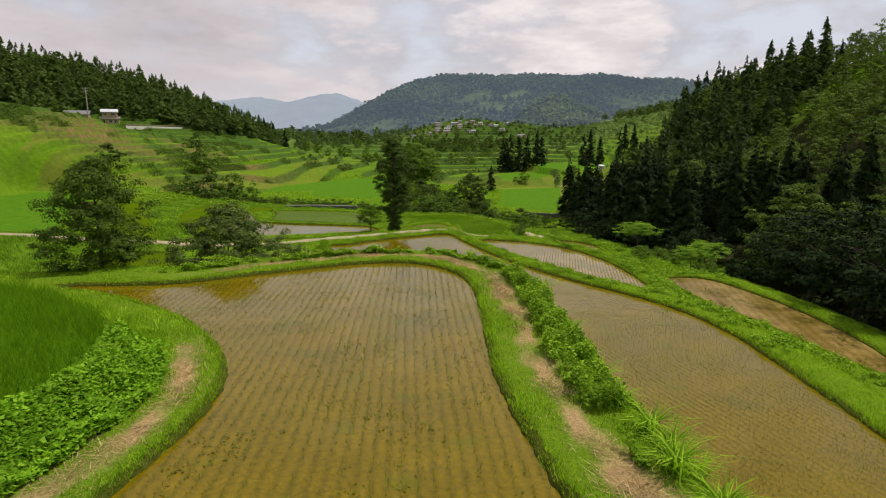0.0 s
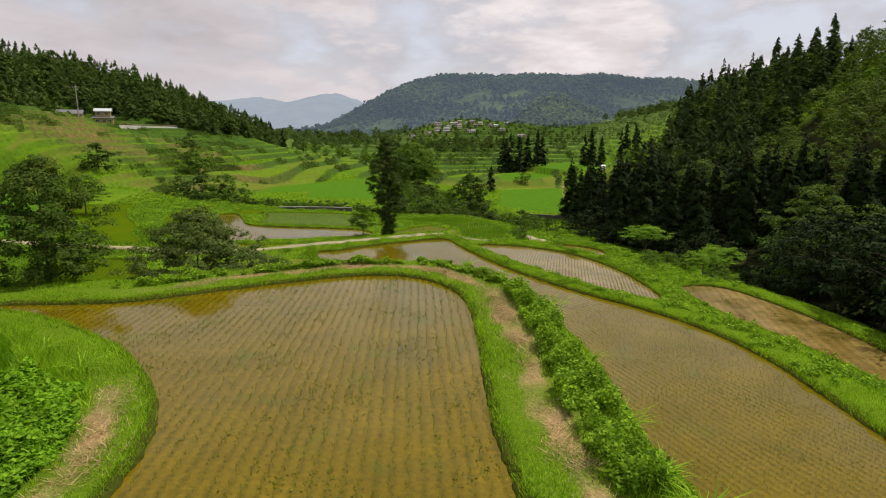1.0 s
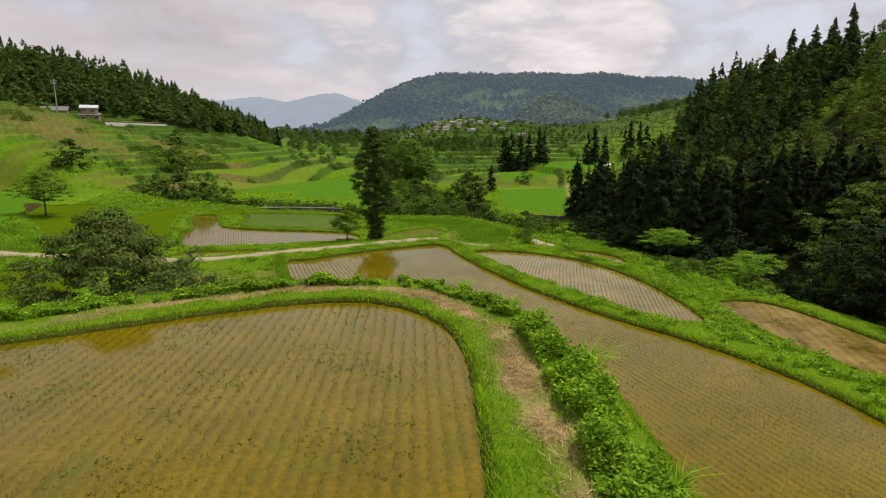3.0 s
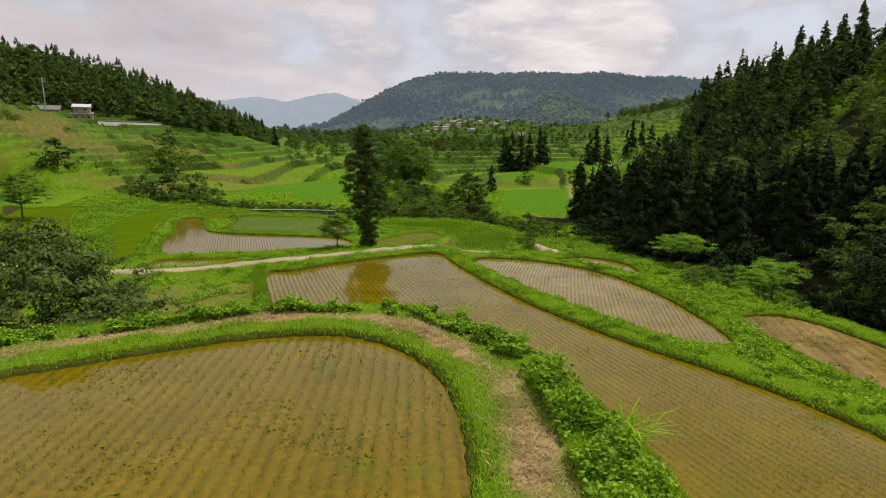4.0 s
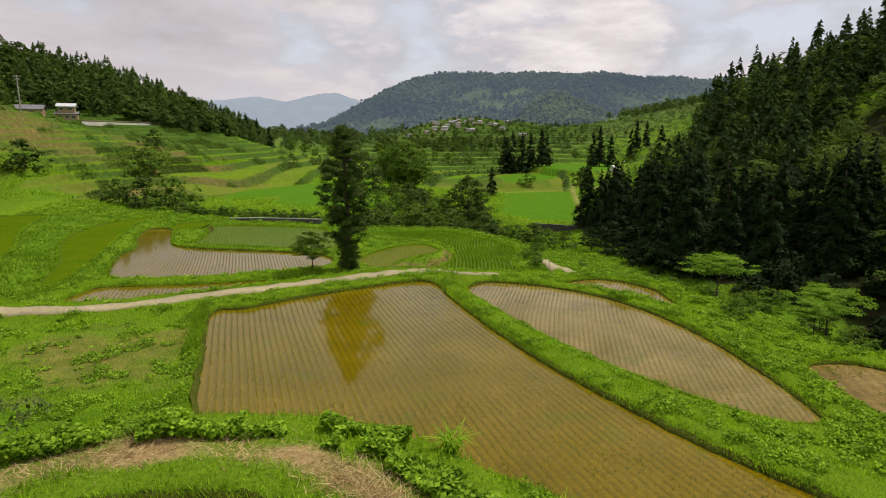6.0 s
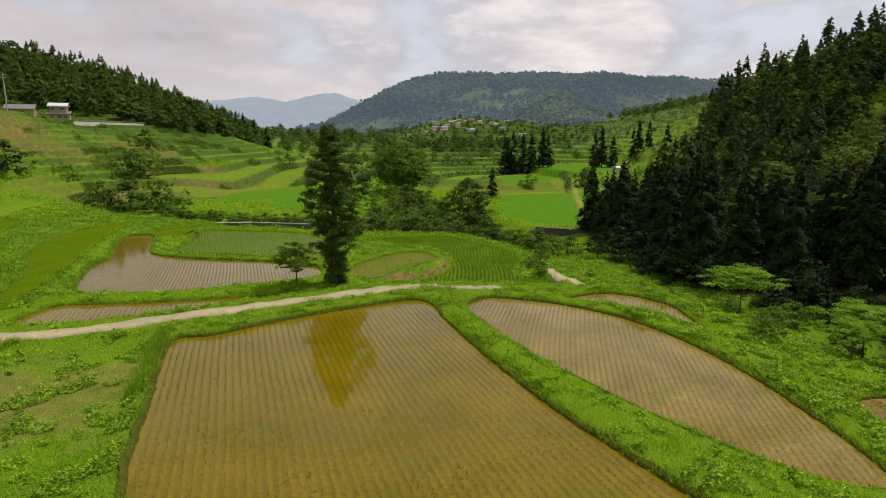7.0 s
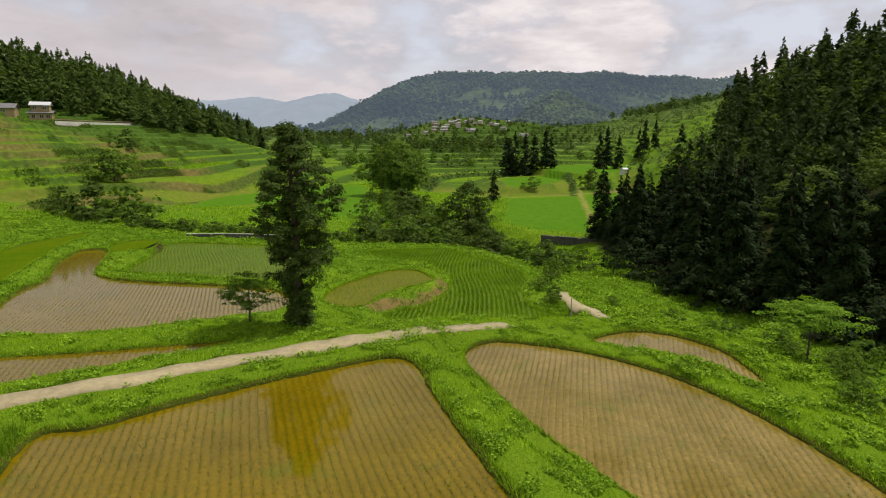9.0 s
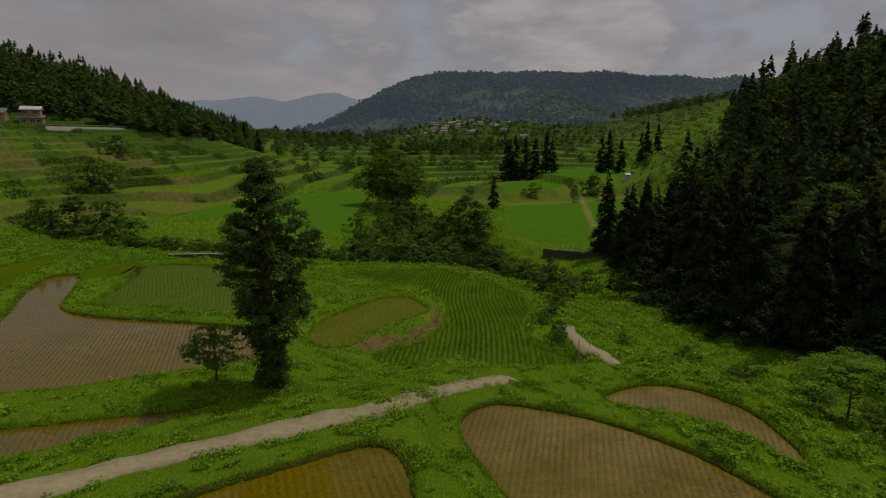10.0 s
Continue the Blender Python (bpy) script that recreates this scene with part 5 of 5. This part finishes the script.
def weed_patch(name, x0, x1, y0, y1, count, leaf, height, mat, seed, label, keep, patchy=-0.2):
    """Broad-leaved weeds: leaves on many small mounds."""
    r = rng(seed)
    x, y = r.uniform(x0, x1, count), r.uniform(y0, y1, count)
    ok, first = free_ground(x, y, 0.25)
    ok &= keep(x, y, first)
    ok &= wave(x, y, 2.3, seed) + 0.7 * wave(x, y, 0.8, seed + 3) > patchy
    x, y = x[ok], y[ok]
    n = len(x)
    mound = 0.55 + 0.45 * wave(x, y, 1.2, seed + 5)
    z = ground_z(x, y) + height * mound * r.uniform(0.25, 1.0, n)
    nrm = r.normal(size=(n, 3)) * 0.5 + [0, 0, 1]
    L = leaf * r.uniform(0.6, 1.4, n)
    v, f = leaf_quads(np.stack([x, y, z], -1), nrm, L, L * 0.75, r)
    return tagged(mesh_np(name, v, f, mat), label, "weeds", kind="stuff")


weed_patch("hedge_weeds", 1, 9, 10, 33, 165000, 0.105, 0.95, M_WEED, 111, "dense leafy weeds edging the footpath", lambda x, y, f: (f > 1.95) & (f < 3.5 + 0.5 * wave(x, y, 4, 2)) & (x > 1) & (y <= 32) & (y > 14 + 2 * wave(x, y, 2.5, 3)), -0.5)
weed_patch("hedge_weeds", -16, 7, 30, 44, 260000, 0.13, 0.5, M_WEED, 118, "low leafy weeds edging the bend of the footpath", lambda x, y, f: (f > 2.0) & (f < 3.1 + 0.5 * wave(x, y, 4, 2)) & ((x <= 1) | (y > 32)), -0.2)
weed_patch("bank_clover", -15, -7, 6, 24, 150000, 0.15, 0.62, M_CLOVER, 112, "broad-leaved clover covering the bank below the rice", lambda x, y, f: (f > 1.75) & (np.hypot((x + 11.2) * 0.9, (y - 14.5) * 0.5) < 3.2 + 0.6 * wave(x, y, 2, 3)), -2)
weed_patch("bank_weeds", -15, 24, 40, 82, 520000, 0.1, 0.36, M_WEED, 113, "clumps of broad-leaved weeds on the banks", lambda x, y, f: f > 4, 0.3)
weed_patch("bank_weeds", -32, -15, 40, 86, 60000, 0.17, 0.4, M_WEED, 116, "clumps of broad-leaved weeds in the marsh", lambda x, y, f: f > 4, 0.6)
weed_patch("bank_weeds", 14, 33, 28, 86, 200000, 0.15, 0.5, M_WEED, 117, "lush weeds on the bank above the bare paddy", lambda x, y, f: (x < 29) | (y > 62), 0.15)
weed_patch("bank_weeds", -60, 40, 84, 135, 240000, 0.2, 0.5, M_WEED, 114, "thick weeds covering the lower banks", lambda x, y, f: (f > 4) & ((x > 2) | (y > 116)), 0.3)
weed_patch("bank_weeds", -50, 2, 78, 117, 90000, 0.18, 0.35, M_WEED, 115, "scattered weeds on the narrow paddy banks", lambda x, y, f: f > 4, 0.75)


def row_lines(s, shift, spacing):
    """Rows set on the crests of the furrows."""
    k = np.arange(math.floor((s.min() + shift) / spacing), math.ceil((s.max() + shift) / spacing) + 1)
    return (k + 0.25) * spacing - shift


def seedling_rows(name):
    """Young rice in straight rows, three or four blades to a hill."""
    z, _, kind, turn, _ = FIELDS[name]
    r = rng(len(name) * 7 + 3)
    line = OUTLINES[name]
    c, a = line.mean(0), math.radians(turn)
    along, across = np.array([math.sin(a), math.cos(a)]), np.array([math.cos(a), -math.sin(a)])
    q = line - c
    s, t = q @ across, q @ along
    S, T = np.meshgrid(row_lines(s, c @ across, 0.36 if name == "first" else 0.3), np.arange(t.min(), t.max(), 0.2 if kind == "pond" else 0.12))
    T = T + r.uniform(0, 0.2, T.shape[1])[None, :]
    S, T = (S + 0.1 * wave(T, 0.3 * S, 11, 3)).ravel() + r.normal(0, 0.035 if name == "first" else 0.018, S.size), T.ravel() + r.normal(0, 0.03, T.size)
    p = c + S[:, None] * across + T[:, None] * along
    d, ins = line_distance(p[:, 0], p[:, 1], line, True)
    p = p[ins & (d > 0.15) & (r.uniform(size=len(d)) > (0.3 if name == "first" else 0.45 if kind == "pond" else 0.15) + 0.25 * wave(p[:, 0], p[:, 1], 4, 5))]
    k = np.repeat(np.arange(len(p)), 3)
    n = len(k)
    young = kind == "pond"
    v, f = blade_tris(np.column_stack([p[k] + r.normal(0, 0.03 if young else 0.02, (n, 2)), np.full(n, z - 0.02)]), (0.2 if young else 0.11) * r.uniform(0.6, 1.3, n), 0.02 if young else 0.015, 0.45, r)
    return tagged(mesh_np("rice_seedlings", v, f, M_YOUNG if young else M_SEED), "rows of thin rice seedlings standing in shallow water", "rice plants", "", "stuff")


def floating_weeds(name, count, size, seed):
    """Patches of algae and clods of weed lying on the water."""
    r = rng(seed)
    z, line = FIELDS[name][0], OUTLINES[name]
    lo, hi = line.min(0), line.max(0)
    x, y = r.uniform(lo[0], hi[0], count), r.uniform(max(lo[1], 4), hi[1], count)
    d, ins = line_distance(x, y, line, True)
    ok = ins & (d > 0.2) & (wave(x, y, 3.0, seed) + 0.8 * wave(x, y, 0.8, seed + 1) + r.uniform(-0.7, 0.7, count) > 0.75)
    x, y = x[ok], y[ok]
    n = len(x)
    v, f = leaf_quads(np.stack([x, y, z + r.uniform(0.01, 0.05, n)], -1), r.normal(size=(n, 3)) * 0.25 + [0, 0, 1], size * r.uniform(0.4, 1.5, n), size * r.uniform(0.3, 0.8, n), r)
    return tagged(mesh_np("floating_weeds", v, f, M_ALGAE), "patches of algae and weed lying on the paddy water", "weeds", kind="stuff")


M_ALGAE = leaf_mat("algae", (0.08, 0.095, 0.005), (0.15, 0.16, 0.014), 0.6, 0.1)
floating_weeds("first", 40000, 0.09, 121)
floating_weeds("second", 60000, 0.08, 122)
floating_weeds("third", 9000, 0.08, 123)
floating_weeds("bare", 16000, 0.13, 124)


for key in FIELDS:
    if FIELDS[key][2] in ("paddy", "pond") and key not in ("curved", "west", "corner", "round", "pool", "nook"):
        seedling_rows(key)


def rice_stand(name, spacing, hill, blade, height, per, mat, label):
    z, _, kind, turn, _ = FIELDS[name]
    r = rng(len(name) * 5 + 1)
    line = OUTLINES[name]
    c, a = line.mean(0), math.radians(turn)
    along, across = np.array([math.sin(a), math.cos(a)]), np.array([math.cos(a), -math.sin(a)])
    q = line - c
    s, t = q @ across, q @ along
    S, T = np.meshgrid(np.arange(s.min(), s.max(), spacing), np.arange(t.min(), t.max(), hill))
    S = (S + 0.5 * wave(T, 0 * T, 17, 2)).ravel() + r.normal(0, 0.03, S.size)
    T = T.ravel() + r.normal(0, 0.05, S.size)
    p = c + S[:, None] * across + T[:, None] * along
    d, ins = line_distance(p[:, 0], p[:, 1], line, True)
    p = p[ins & (d > 0.15)]
    k = np.repeat(np.arange(len(p)), per)
    n = len(k)
    v, f = blade_tris(np.column_stack([p[k] + r.normal(0, 0.05, (n, 2)), np.full(n, z)]), height * r.uniform(0.6, 1.25, n), blade, 0.5, r)
    return tagged(mesh_np("rice_crop", v, f, mat), label, "rice plants", "", "stuff")


rice_stand("upper", 0.3, 0.2, 0.03, 0.45, 9, M_RICE, "dense deep green stand of growing rice")
rice_stand("pool", 0.36, 0.26, 0.035, 0.24, 2, M_YOUNG, "young green rice in rows over shallow water")
rice_stand("round", 0.4, 0.3, 0.04, 0.24, 2, M_YOUNG, "sparse young rice standing in a small round paddy")
rice_stand("curved", 0.42, 0.18, 0.055, 0.36, 6, M_YOUNG, "light green rice in curving rows over shallow water")


def silver_grass(seed):
    """A fountain of long arching blades."""
    r = rng(seed)
    n = 90
    a, L = r.uniform(0, 6.28, n), r.uniform(0.7, 1.35, n)
    w = r.uniform(0.012, 0.022, n)
    out = np.stack([np.cos(a), np.sin(a)], -1)
    side = np.stack([-np.sin(a), np.cos(a)], -1)
    root = r.normal(0, 0.12, (n, 2))
    rows = []
    for t, wide in ((0, 1), (0.35, 1), (0.7, 0.8), (1, 0.1)):
        reach = L * (0.15 * t + 0.6 * t * t)
        up = L * (1.05 * t - 0.55 * t * t)
        c = np.column_stack([root + out * reach[:, None], up - 0.05])
        o = np.column_stack([side * (w * wide)[:, None], np.zeros(n)])
        rows += [c - o, c + o]
    v = np.stack(rows, 1)
    ids = np.arange(n * 8).reshape(n, 8)
    f = np.concatenate([ids[:, [i, i + 1, i + 3, i + 2]] for i in (0, 2, 4)])
    return v.reshape(-1, 3), f


clump = mesh_np("silver_grass", *silver_grass(5), M_GRASS)
tagged(clump, "arching clump of tall silver grass beside the path", "grass clump", "silver grass clumps")
rg = random.Random(14)
GRASS_CLUMPS = [(5.6, 13.5), (6.3, 14.6), (7.0, 15.4), (6.6, 16.8), (7.4, 17.6), (5.9, 18.2), (6.9, 19.2), (5.7, 20.6), (5.0, 15.8), (5.2, 23.4), (6.0, 25.2), (4.2, 33.2), (3.6, 35.6), (1.8, 38.4), (5.0, 29.2), (5.2, 8.6), (6.0, 9.4), (6.8, 10.4), (5.6, 10.8), (6.3, 11.6), (5.3, 12.4), (7.2, 12.2), (6.0, 12.8), (6.9, 13.4), (5.4, 14.4), (6.2, 15.6), (7.4, 14.2), (-11.0, 21.8), (-13.1, 23.2)]
for i, (px, py) in enumerate(GRASS_CLUMPS):
    m = pose(px, py, float(ground_z(px, py)[0]), 0, 0, rg.uniform(0, 360))
    if i == 0:
        clump.matrix_basis = m
    else:
        copy_thing(clump, m).scale = (rg.uniform(0.7, 1.2),) * 3

# turf-covered dividing ridge along the second paddy
ridge_line = curve_through([(-11.9, 59.3), (-11.2, 57.0), (-10.4, 54.6), (-9.9, 52.6)], False, 10)
rp = rng(44)
k = rp.integers(0, len(ridge_line), 5200)
pts = ridge_line[k] + rp.normal(0, 0.13, (5200, 2)) + [-0.25, 0]
v, f = blade_tris(np.column_stack([pts, ground_z(pts[:, 0], pts[:, 1])]), 0.42 * rp.uniform(0.6, 1.2, 5200), 0.035, 0.4, rp)
tagged(mesh_np("turf_ridge", v, f, M_WEED), "narrow bright green turf ridge dividing the paddy", "grass", kind="stuff")


# ---------------------------------------------------------------- buildings and built things
def gable_roof(bm, w, d, z, rise, over, thick=0.18):
    """Two slabs meeting at a ridge that runs along x."""
    for s in (-1, 1):
        y0, y1 = s * (d / 2 + over), 0.0
        za, zb = z - rise * over / (d / 2), z + rise
        low = [(-w / 2 - over, y0, za), (w / 2 + over, y0, za), (w / 2 + over, y1, zb), (-w / 2 - over, y1, zb)]
        a = [bm.verts.new(p) for p in low]
        b = [bm.verts.new((x, y, zz + thick)) for x, y, zz in low]
        bm.faces.new(a if s > 0 else a[::-1])
        bm.faces.new(b[::-1] if s > 0 else b)
        for i in range(4):
            j = (i + 1) % 4
            bm.faces.new((a[i], a[j], b[j], b[i]))
    bmesh.ops.recalc_face_normals(bm, faces=bm.faces)


def walls(bm, w, d, z0, z1, rise):
    v = box(bm, -w / 2, w / 2, -d / 2, d / 2, z0, z1)
    for s in (-1, 1):
        x = s * w / 2
        t = [bm.verts.new((x, -d / 2, z1)), bm.verts.new((x, d / 2, z1)), bm.verts.new((x, 0, z1 + rise))]
        bm.faces.new(t if s > 0 else t[::-1])


def window(parent, x, y, z, w, h):
    bm = bmesh.new()
    for a, b, c, e in ((-w / 2, w / 2, h / 2 - 0.07, h / 2), (-w / 2, w / 2, -h / 2, -h / 2 + 0.07), (-w / 2, -w / 2 + 0.07, -h / 2 + 0.07, h / 2 - 0.07), (w / 2 - 0.07, w / 2, -h / 2 + 0.07, h / 2 - 0.07), (-0.04, 0.04, -h / 2 + 0.07, h / 2 - 0.07)):
        box(bm, x + a, x + b, y - 0.08, y + 0.04, z + c, z + e)
    fr = part("window", bm, M_FRAME, parent)
    bm = bmesh.new()
    box(bm, x - w / 2 + 0.05, x + w / 2 - 0.05, y - 0.03, y + 0.02, z - h / 2 + 0.05, z + h / 2 - 0.05)
    part("pane", bm, M_DARK, fr)


M_FRAME = plain_mat("window_frame", (0.5, 0.5, 0.48), (0.6, 0.6, 0.58), 3.0, 0.5, 0.1)
M_OCHRE = plain_mat("ochre_wall", (0.3, 0.21, 0.1), (0.4, 0.3, 0.17), 1.2, 0.9, 0.2)
M_TIN = plain_mat("pale_metal_roof", (0.62, 0.63, 0.64), (0.75, 0.76, 0.77), 1.0, 0.35, 0.1, 0.01, 0.3)
M_TILE = plain_mat("dark_tile_roof", (0.12, 0.12, 0.13), (0.22, 0.21, 0.21), 2.5, 0.6, 0.4)
M_RUST = plain_mat("rusty_rail", (0.2, 0.12, 0.08), (0.32, 0.22, 0.16), 2.0, 0.7, 0.2)

farmhouse = tagged(new("farmhouse"), "two-storey ochre farmhouse with a pale metal roof below the forest", "house")
bm = bmesh.new()
walls(bm, 8.5, 7.0, -1.5, 2.7, 0.0)
part("lower_wall", bm, M_OCHRE, farmhouse)
bm = bmesh.new()
gable_roof(bm, 8.5, 7.4, 2.75, 1.0, 0.7)
part("lower_roof", bm, M_TILE, farmhouse, "dark tiled lower roof")
bm = bmesh.new()
walls(bm, 6.6, 5.2, 2.75, 6.2, 1.2)
part("upper_wall", bm, M_OCHRE, farmhouse)
bm = bmesh.new()
gable_roof(bm, 6.6, 5.2, 6.22, 1.2, 0.7)
part("upper_roof", bm, M_TIN, farmhouse, "pale metal upper roof")
for wx in (-2.0, 1.6):
    window(farmhouse, wx, -2.6, 4.9, 1.6, 1.2)
for wx in (-2.6, 0.4, 2.8):
    window(farmhouse, wx, -3.5, 1.3, 1.5, 1.4)
farmhouse.matrix_basis = pose(-145, 264, float(ground_z(-145, 264)[0]) + 0.2, 0, 0, 24) @ Matrix.Scale(0.85, 4)

barn = tagged(new("barn"), "low barn with a dark tiled roof beside the farmhouse", "barn")
bm = bmesh.new()
walls(bm, 9, 5, -1.5, 2.4, 1.4)
part("wall", bm, M_OCHRE, barn)
bm = bmesh.new()
gable_roof(bm, 9, 5, 2.42, 1.4, 0.6)
part("roof", bm, M_TILE, barn)
window(barn, 1.0, -2.5, 1.2, 1.4, 1.0)
barn.matrix_basis = pose(-156, 259, float(ground_z(-156, 259)[0]) + 0.3, 0, 0, 20)

shed = tagged(new("shed"), "small white shed at the forest edge", "shed")
bm = bmesh.new()
walls(bm, 3.4, 3.0, -1.0, 2.3, 0.7)
part("wall", bm, M_FRAME, shed)
bm = bmesh.new()
gable_roof(bm, 3.4, 3.0, 2.32, 0.7, 0.35)
part("roof", bm, M_TIN, shed)
shed.matrix_basis = pose(66, 250, float(ground_z(66, 250)[0]) + 0.1, 0, 0, 30) @ Matrix.Scale(0.6, 4)

# roadside wall with its rail, under the forest
line = curve_through([(-129.5, 247), (-127.5, 256), (-124.5, 268), (-119.6, 286)], False, 6)
bm = bmesh.new()
rail = bmesh.new()
for (ax, ay), (bx, by) in zip(line, line[1:]):
    za = zb = 12.6
    for target, h0, h1, t in ((bm, -3.0, 0.6, 0.18), (rail, 1.0, 1.25, 0.06)):
        vs = [target.verts.new((ax, ay - t, za + h0)), target.verts.new((bx, by - t, zb + h0)), target.verts.new((bx, by - t, zb + h1)), target.verts.new((ax, ay - t, za + h1)),
              target.verts.new((ax, ay + t, za + h0)), target.verts.new((bx, by + t, zb + h0)), target.verts.new((bx, by + t, zb + h1)), target.verts.new((ax, ay + t, za + h1))]
        for q in ((0, 1, 2, 3), (7, 6, 5, 4), (3, 2, 6, 7), (0, 3, 7, 4), (1, 5, 6, 2)):
            target.faces.new([vs[i] for i in q])
roadside = part("roadside_wall", bm, M_PALE)
tagged(roadside, "long low pale concrete wall with a rusty rail", "wall")
part("rail", rail, M_RUST, roadside, "rusty metal rail")
for i, (ax, ay) in enumerate(line[::3]):
    bm = bmesh.new()
    box(bm, ax - 0.06, ax + 0.06, ay - 0.05, ay + 0.05, 13.15, 13.85)
    part("post", bm, M_RUST, roadside)

pole = tagged(new("utility_pole"), "weathered utility pole with short crossarms on the terraces", "pole")
bm = bmesh.new()
stem(bm, (0, 0, -1), (0, 0, 9.2), 0.19, 0.12, 10)
part("shaft", bm, M_POLE, pole)
for z, w in ((8.7, 0.9), (8.0, 0.7)):
    bm = bmesh.new()
    box(bm, -w, w, -0.06, 0.06, z - 0.06, z + 0.06, 0.01)
    arm = part("crossarm", bm, M_POLE, pole)
    for x in (-w * 0.85, 0.35 * w, w * 0.85):
        bm = bmesh.new()
        stem(bm, (x, 0, z + 0.06), (x, 0, z + 0.3), 0.07, 0.04, 6)
        part("insulator", bm, M_FRAME, arm)
pole.location = (-108, 184.5, float(ground_z(-108, 184.5)[0]))

# stone wall under the bright field
bm = bmesh.new()
rs = random.Random(9)
wall_line = curve_through([(20.8, 149.5), (24, 148.0), (28, 146.2), (32, 145.6), (37, 146)], False, 8)
for (ax, ay), (bx, by) in zip(wall_line, wall_line[1:]):
    z = -14.0
    while z < -10.65:
        h = min(rs.uniform(0.45, 0.7), -10.5 - z)
        mx, my, ln = (ax + bx) / 2, (ay + by) / 2, math.hypot(bx - ax, by - ay)
        r = bmesh.ops.create_cube(bm, size=1.0, matrix=Matrix.Translation((mx, my + 0.12 * (z + 13) + rs.uniform(-0.08, 0.08), z + h / 2)) @ Matrix.Rotation(math.atan2(by - ay, bx - ax), 4, "Z") @ Matrix.Diagonal((ln * 0.98, 0.6, h * 0.96, 1)))
        z += h
tagged(part("stone_wall", bm, M_STONE), "dark mossy dry-stone retaining wall below the field", "wall", kind="structure")

# low channel wall behind the rice pool
channel = [(-31.5, 118.2), (-27, 118.6), (-22, 118.0), (-17, 116.8)]
bm, pipe = bmesh.new(), bmesh.new()
for (ax, ay), (bx, by) in zip(channel, channel[1:]):
    ln, mid = math.hypot(bx - ax, by - ay), ((ax + bx) / 2, (ay + by) / 2)
    m = Matrix.Translation((*mid, -6.15)) @ Matrix.Rotation(math.atan2(by - ay, bx - ax), 4, "Z")
    bmesh.ops.create_cube(bm, size=1.0, matrix=m @ Matrix.Diagonal((ln, 0.3, 1.6, 1)))
    stem(pipe, (ax, ay - 0.12, -5.29), (bx, by - 0.12, -5.29), 0.06, 0.06, 8)
wall_ob = tagged(part("channel_wall", bm, M_STONE), "low dark concrete channel wall below the shrubs", "wall")
part("pipe", pipe, M_PALE, wall_ob, "pale water pipe")

# slender stake by the track
bm = bmesh.new()
stem(bm, (0, 0, -0.3), (0.05, 0, 1.9), 0.05, 0.035, 7)
stake = tagged(part("stake", bm, M_POLE), "slender dark wooden stake beside the track", "stake")
stake.location = (12.6, 86.4, float(ground_z(12.6, 86.4)[0]))


def cottage(seed):
    r = random.Random(seed)
    w, d, h = r.uniform(9, 14), r.uniform(7, 9), r.uniform(3.2, 5.6)
    coat, top = r.choice([("pale plaster", M_WALL), ("white", M_FRAME), ("ochre", M_OCHRE)]), r.choice([("dark tiled", M_TILE), ("grey", M_ROOF), ("dark tiled", M_TILE), ("dark tiled", M_TILE)])
    root = tagged(new("cottage"), "distant village house with " + coat[0] + " walls and a " + top[0] + " roof", "house", "village")
    bm = bmesh.new()
    walls(bm, w, d, -2, h, 2.0)
    part("wall", bm, coat[1], root)
    bm = bmesh.new()
    gable_roof(bm, w, d, h + 0.02, 2.0, 0.9, 0.3)
    part("roof", bm, top[1], root)
    for x in (-w / 4, w / 4):
        window(root, x, -d / 2, h * 0.55, 2.0, 1.4)
    return root


rv = random.Random(31)
for i in range(30):
    x, y = rv.triangular(-38, 85, 5), rv.uniform(585, 668)
    c = cottage(i)
    c.matrix_basis = pose(x, y, float(ground_z(x, y)[0]) + 0.3, 0, 0, rv.uniform(-40, 40)) @ Matrix.Scale(0.4, 4)
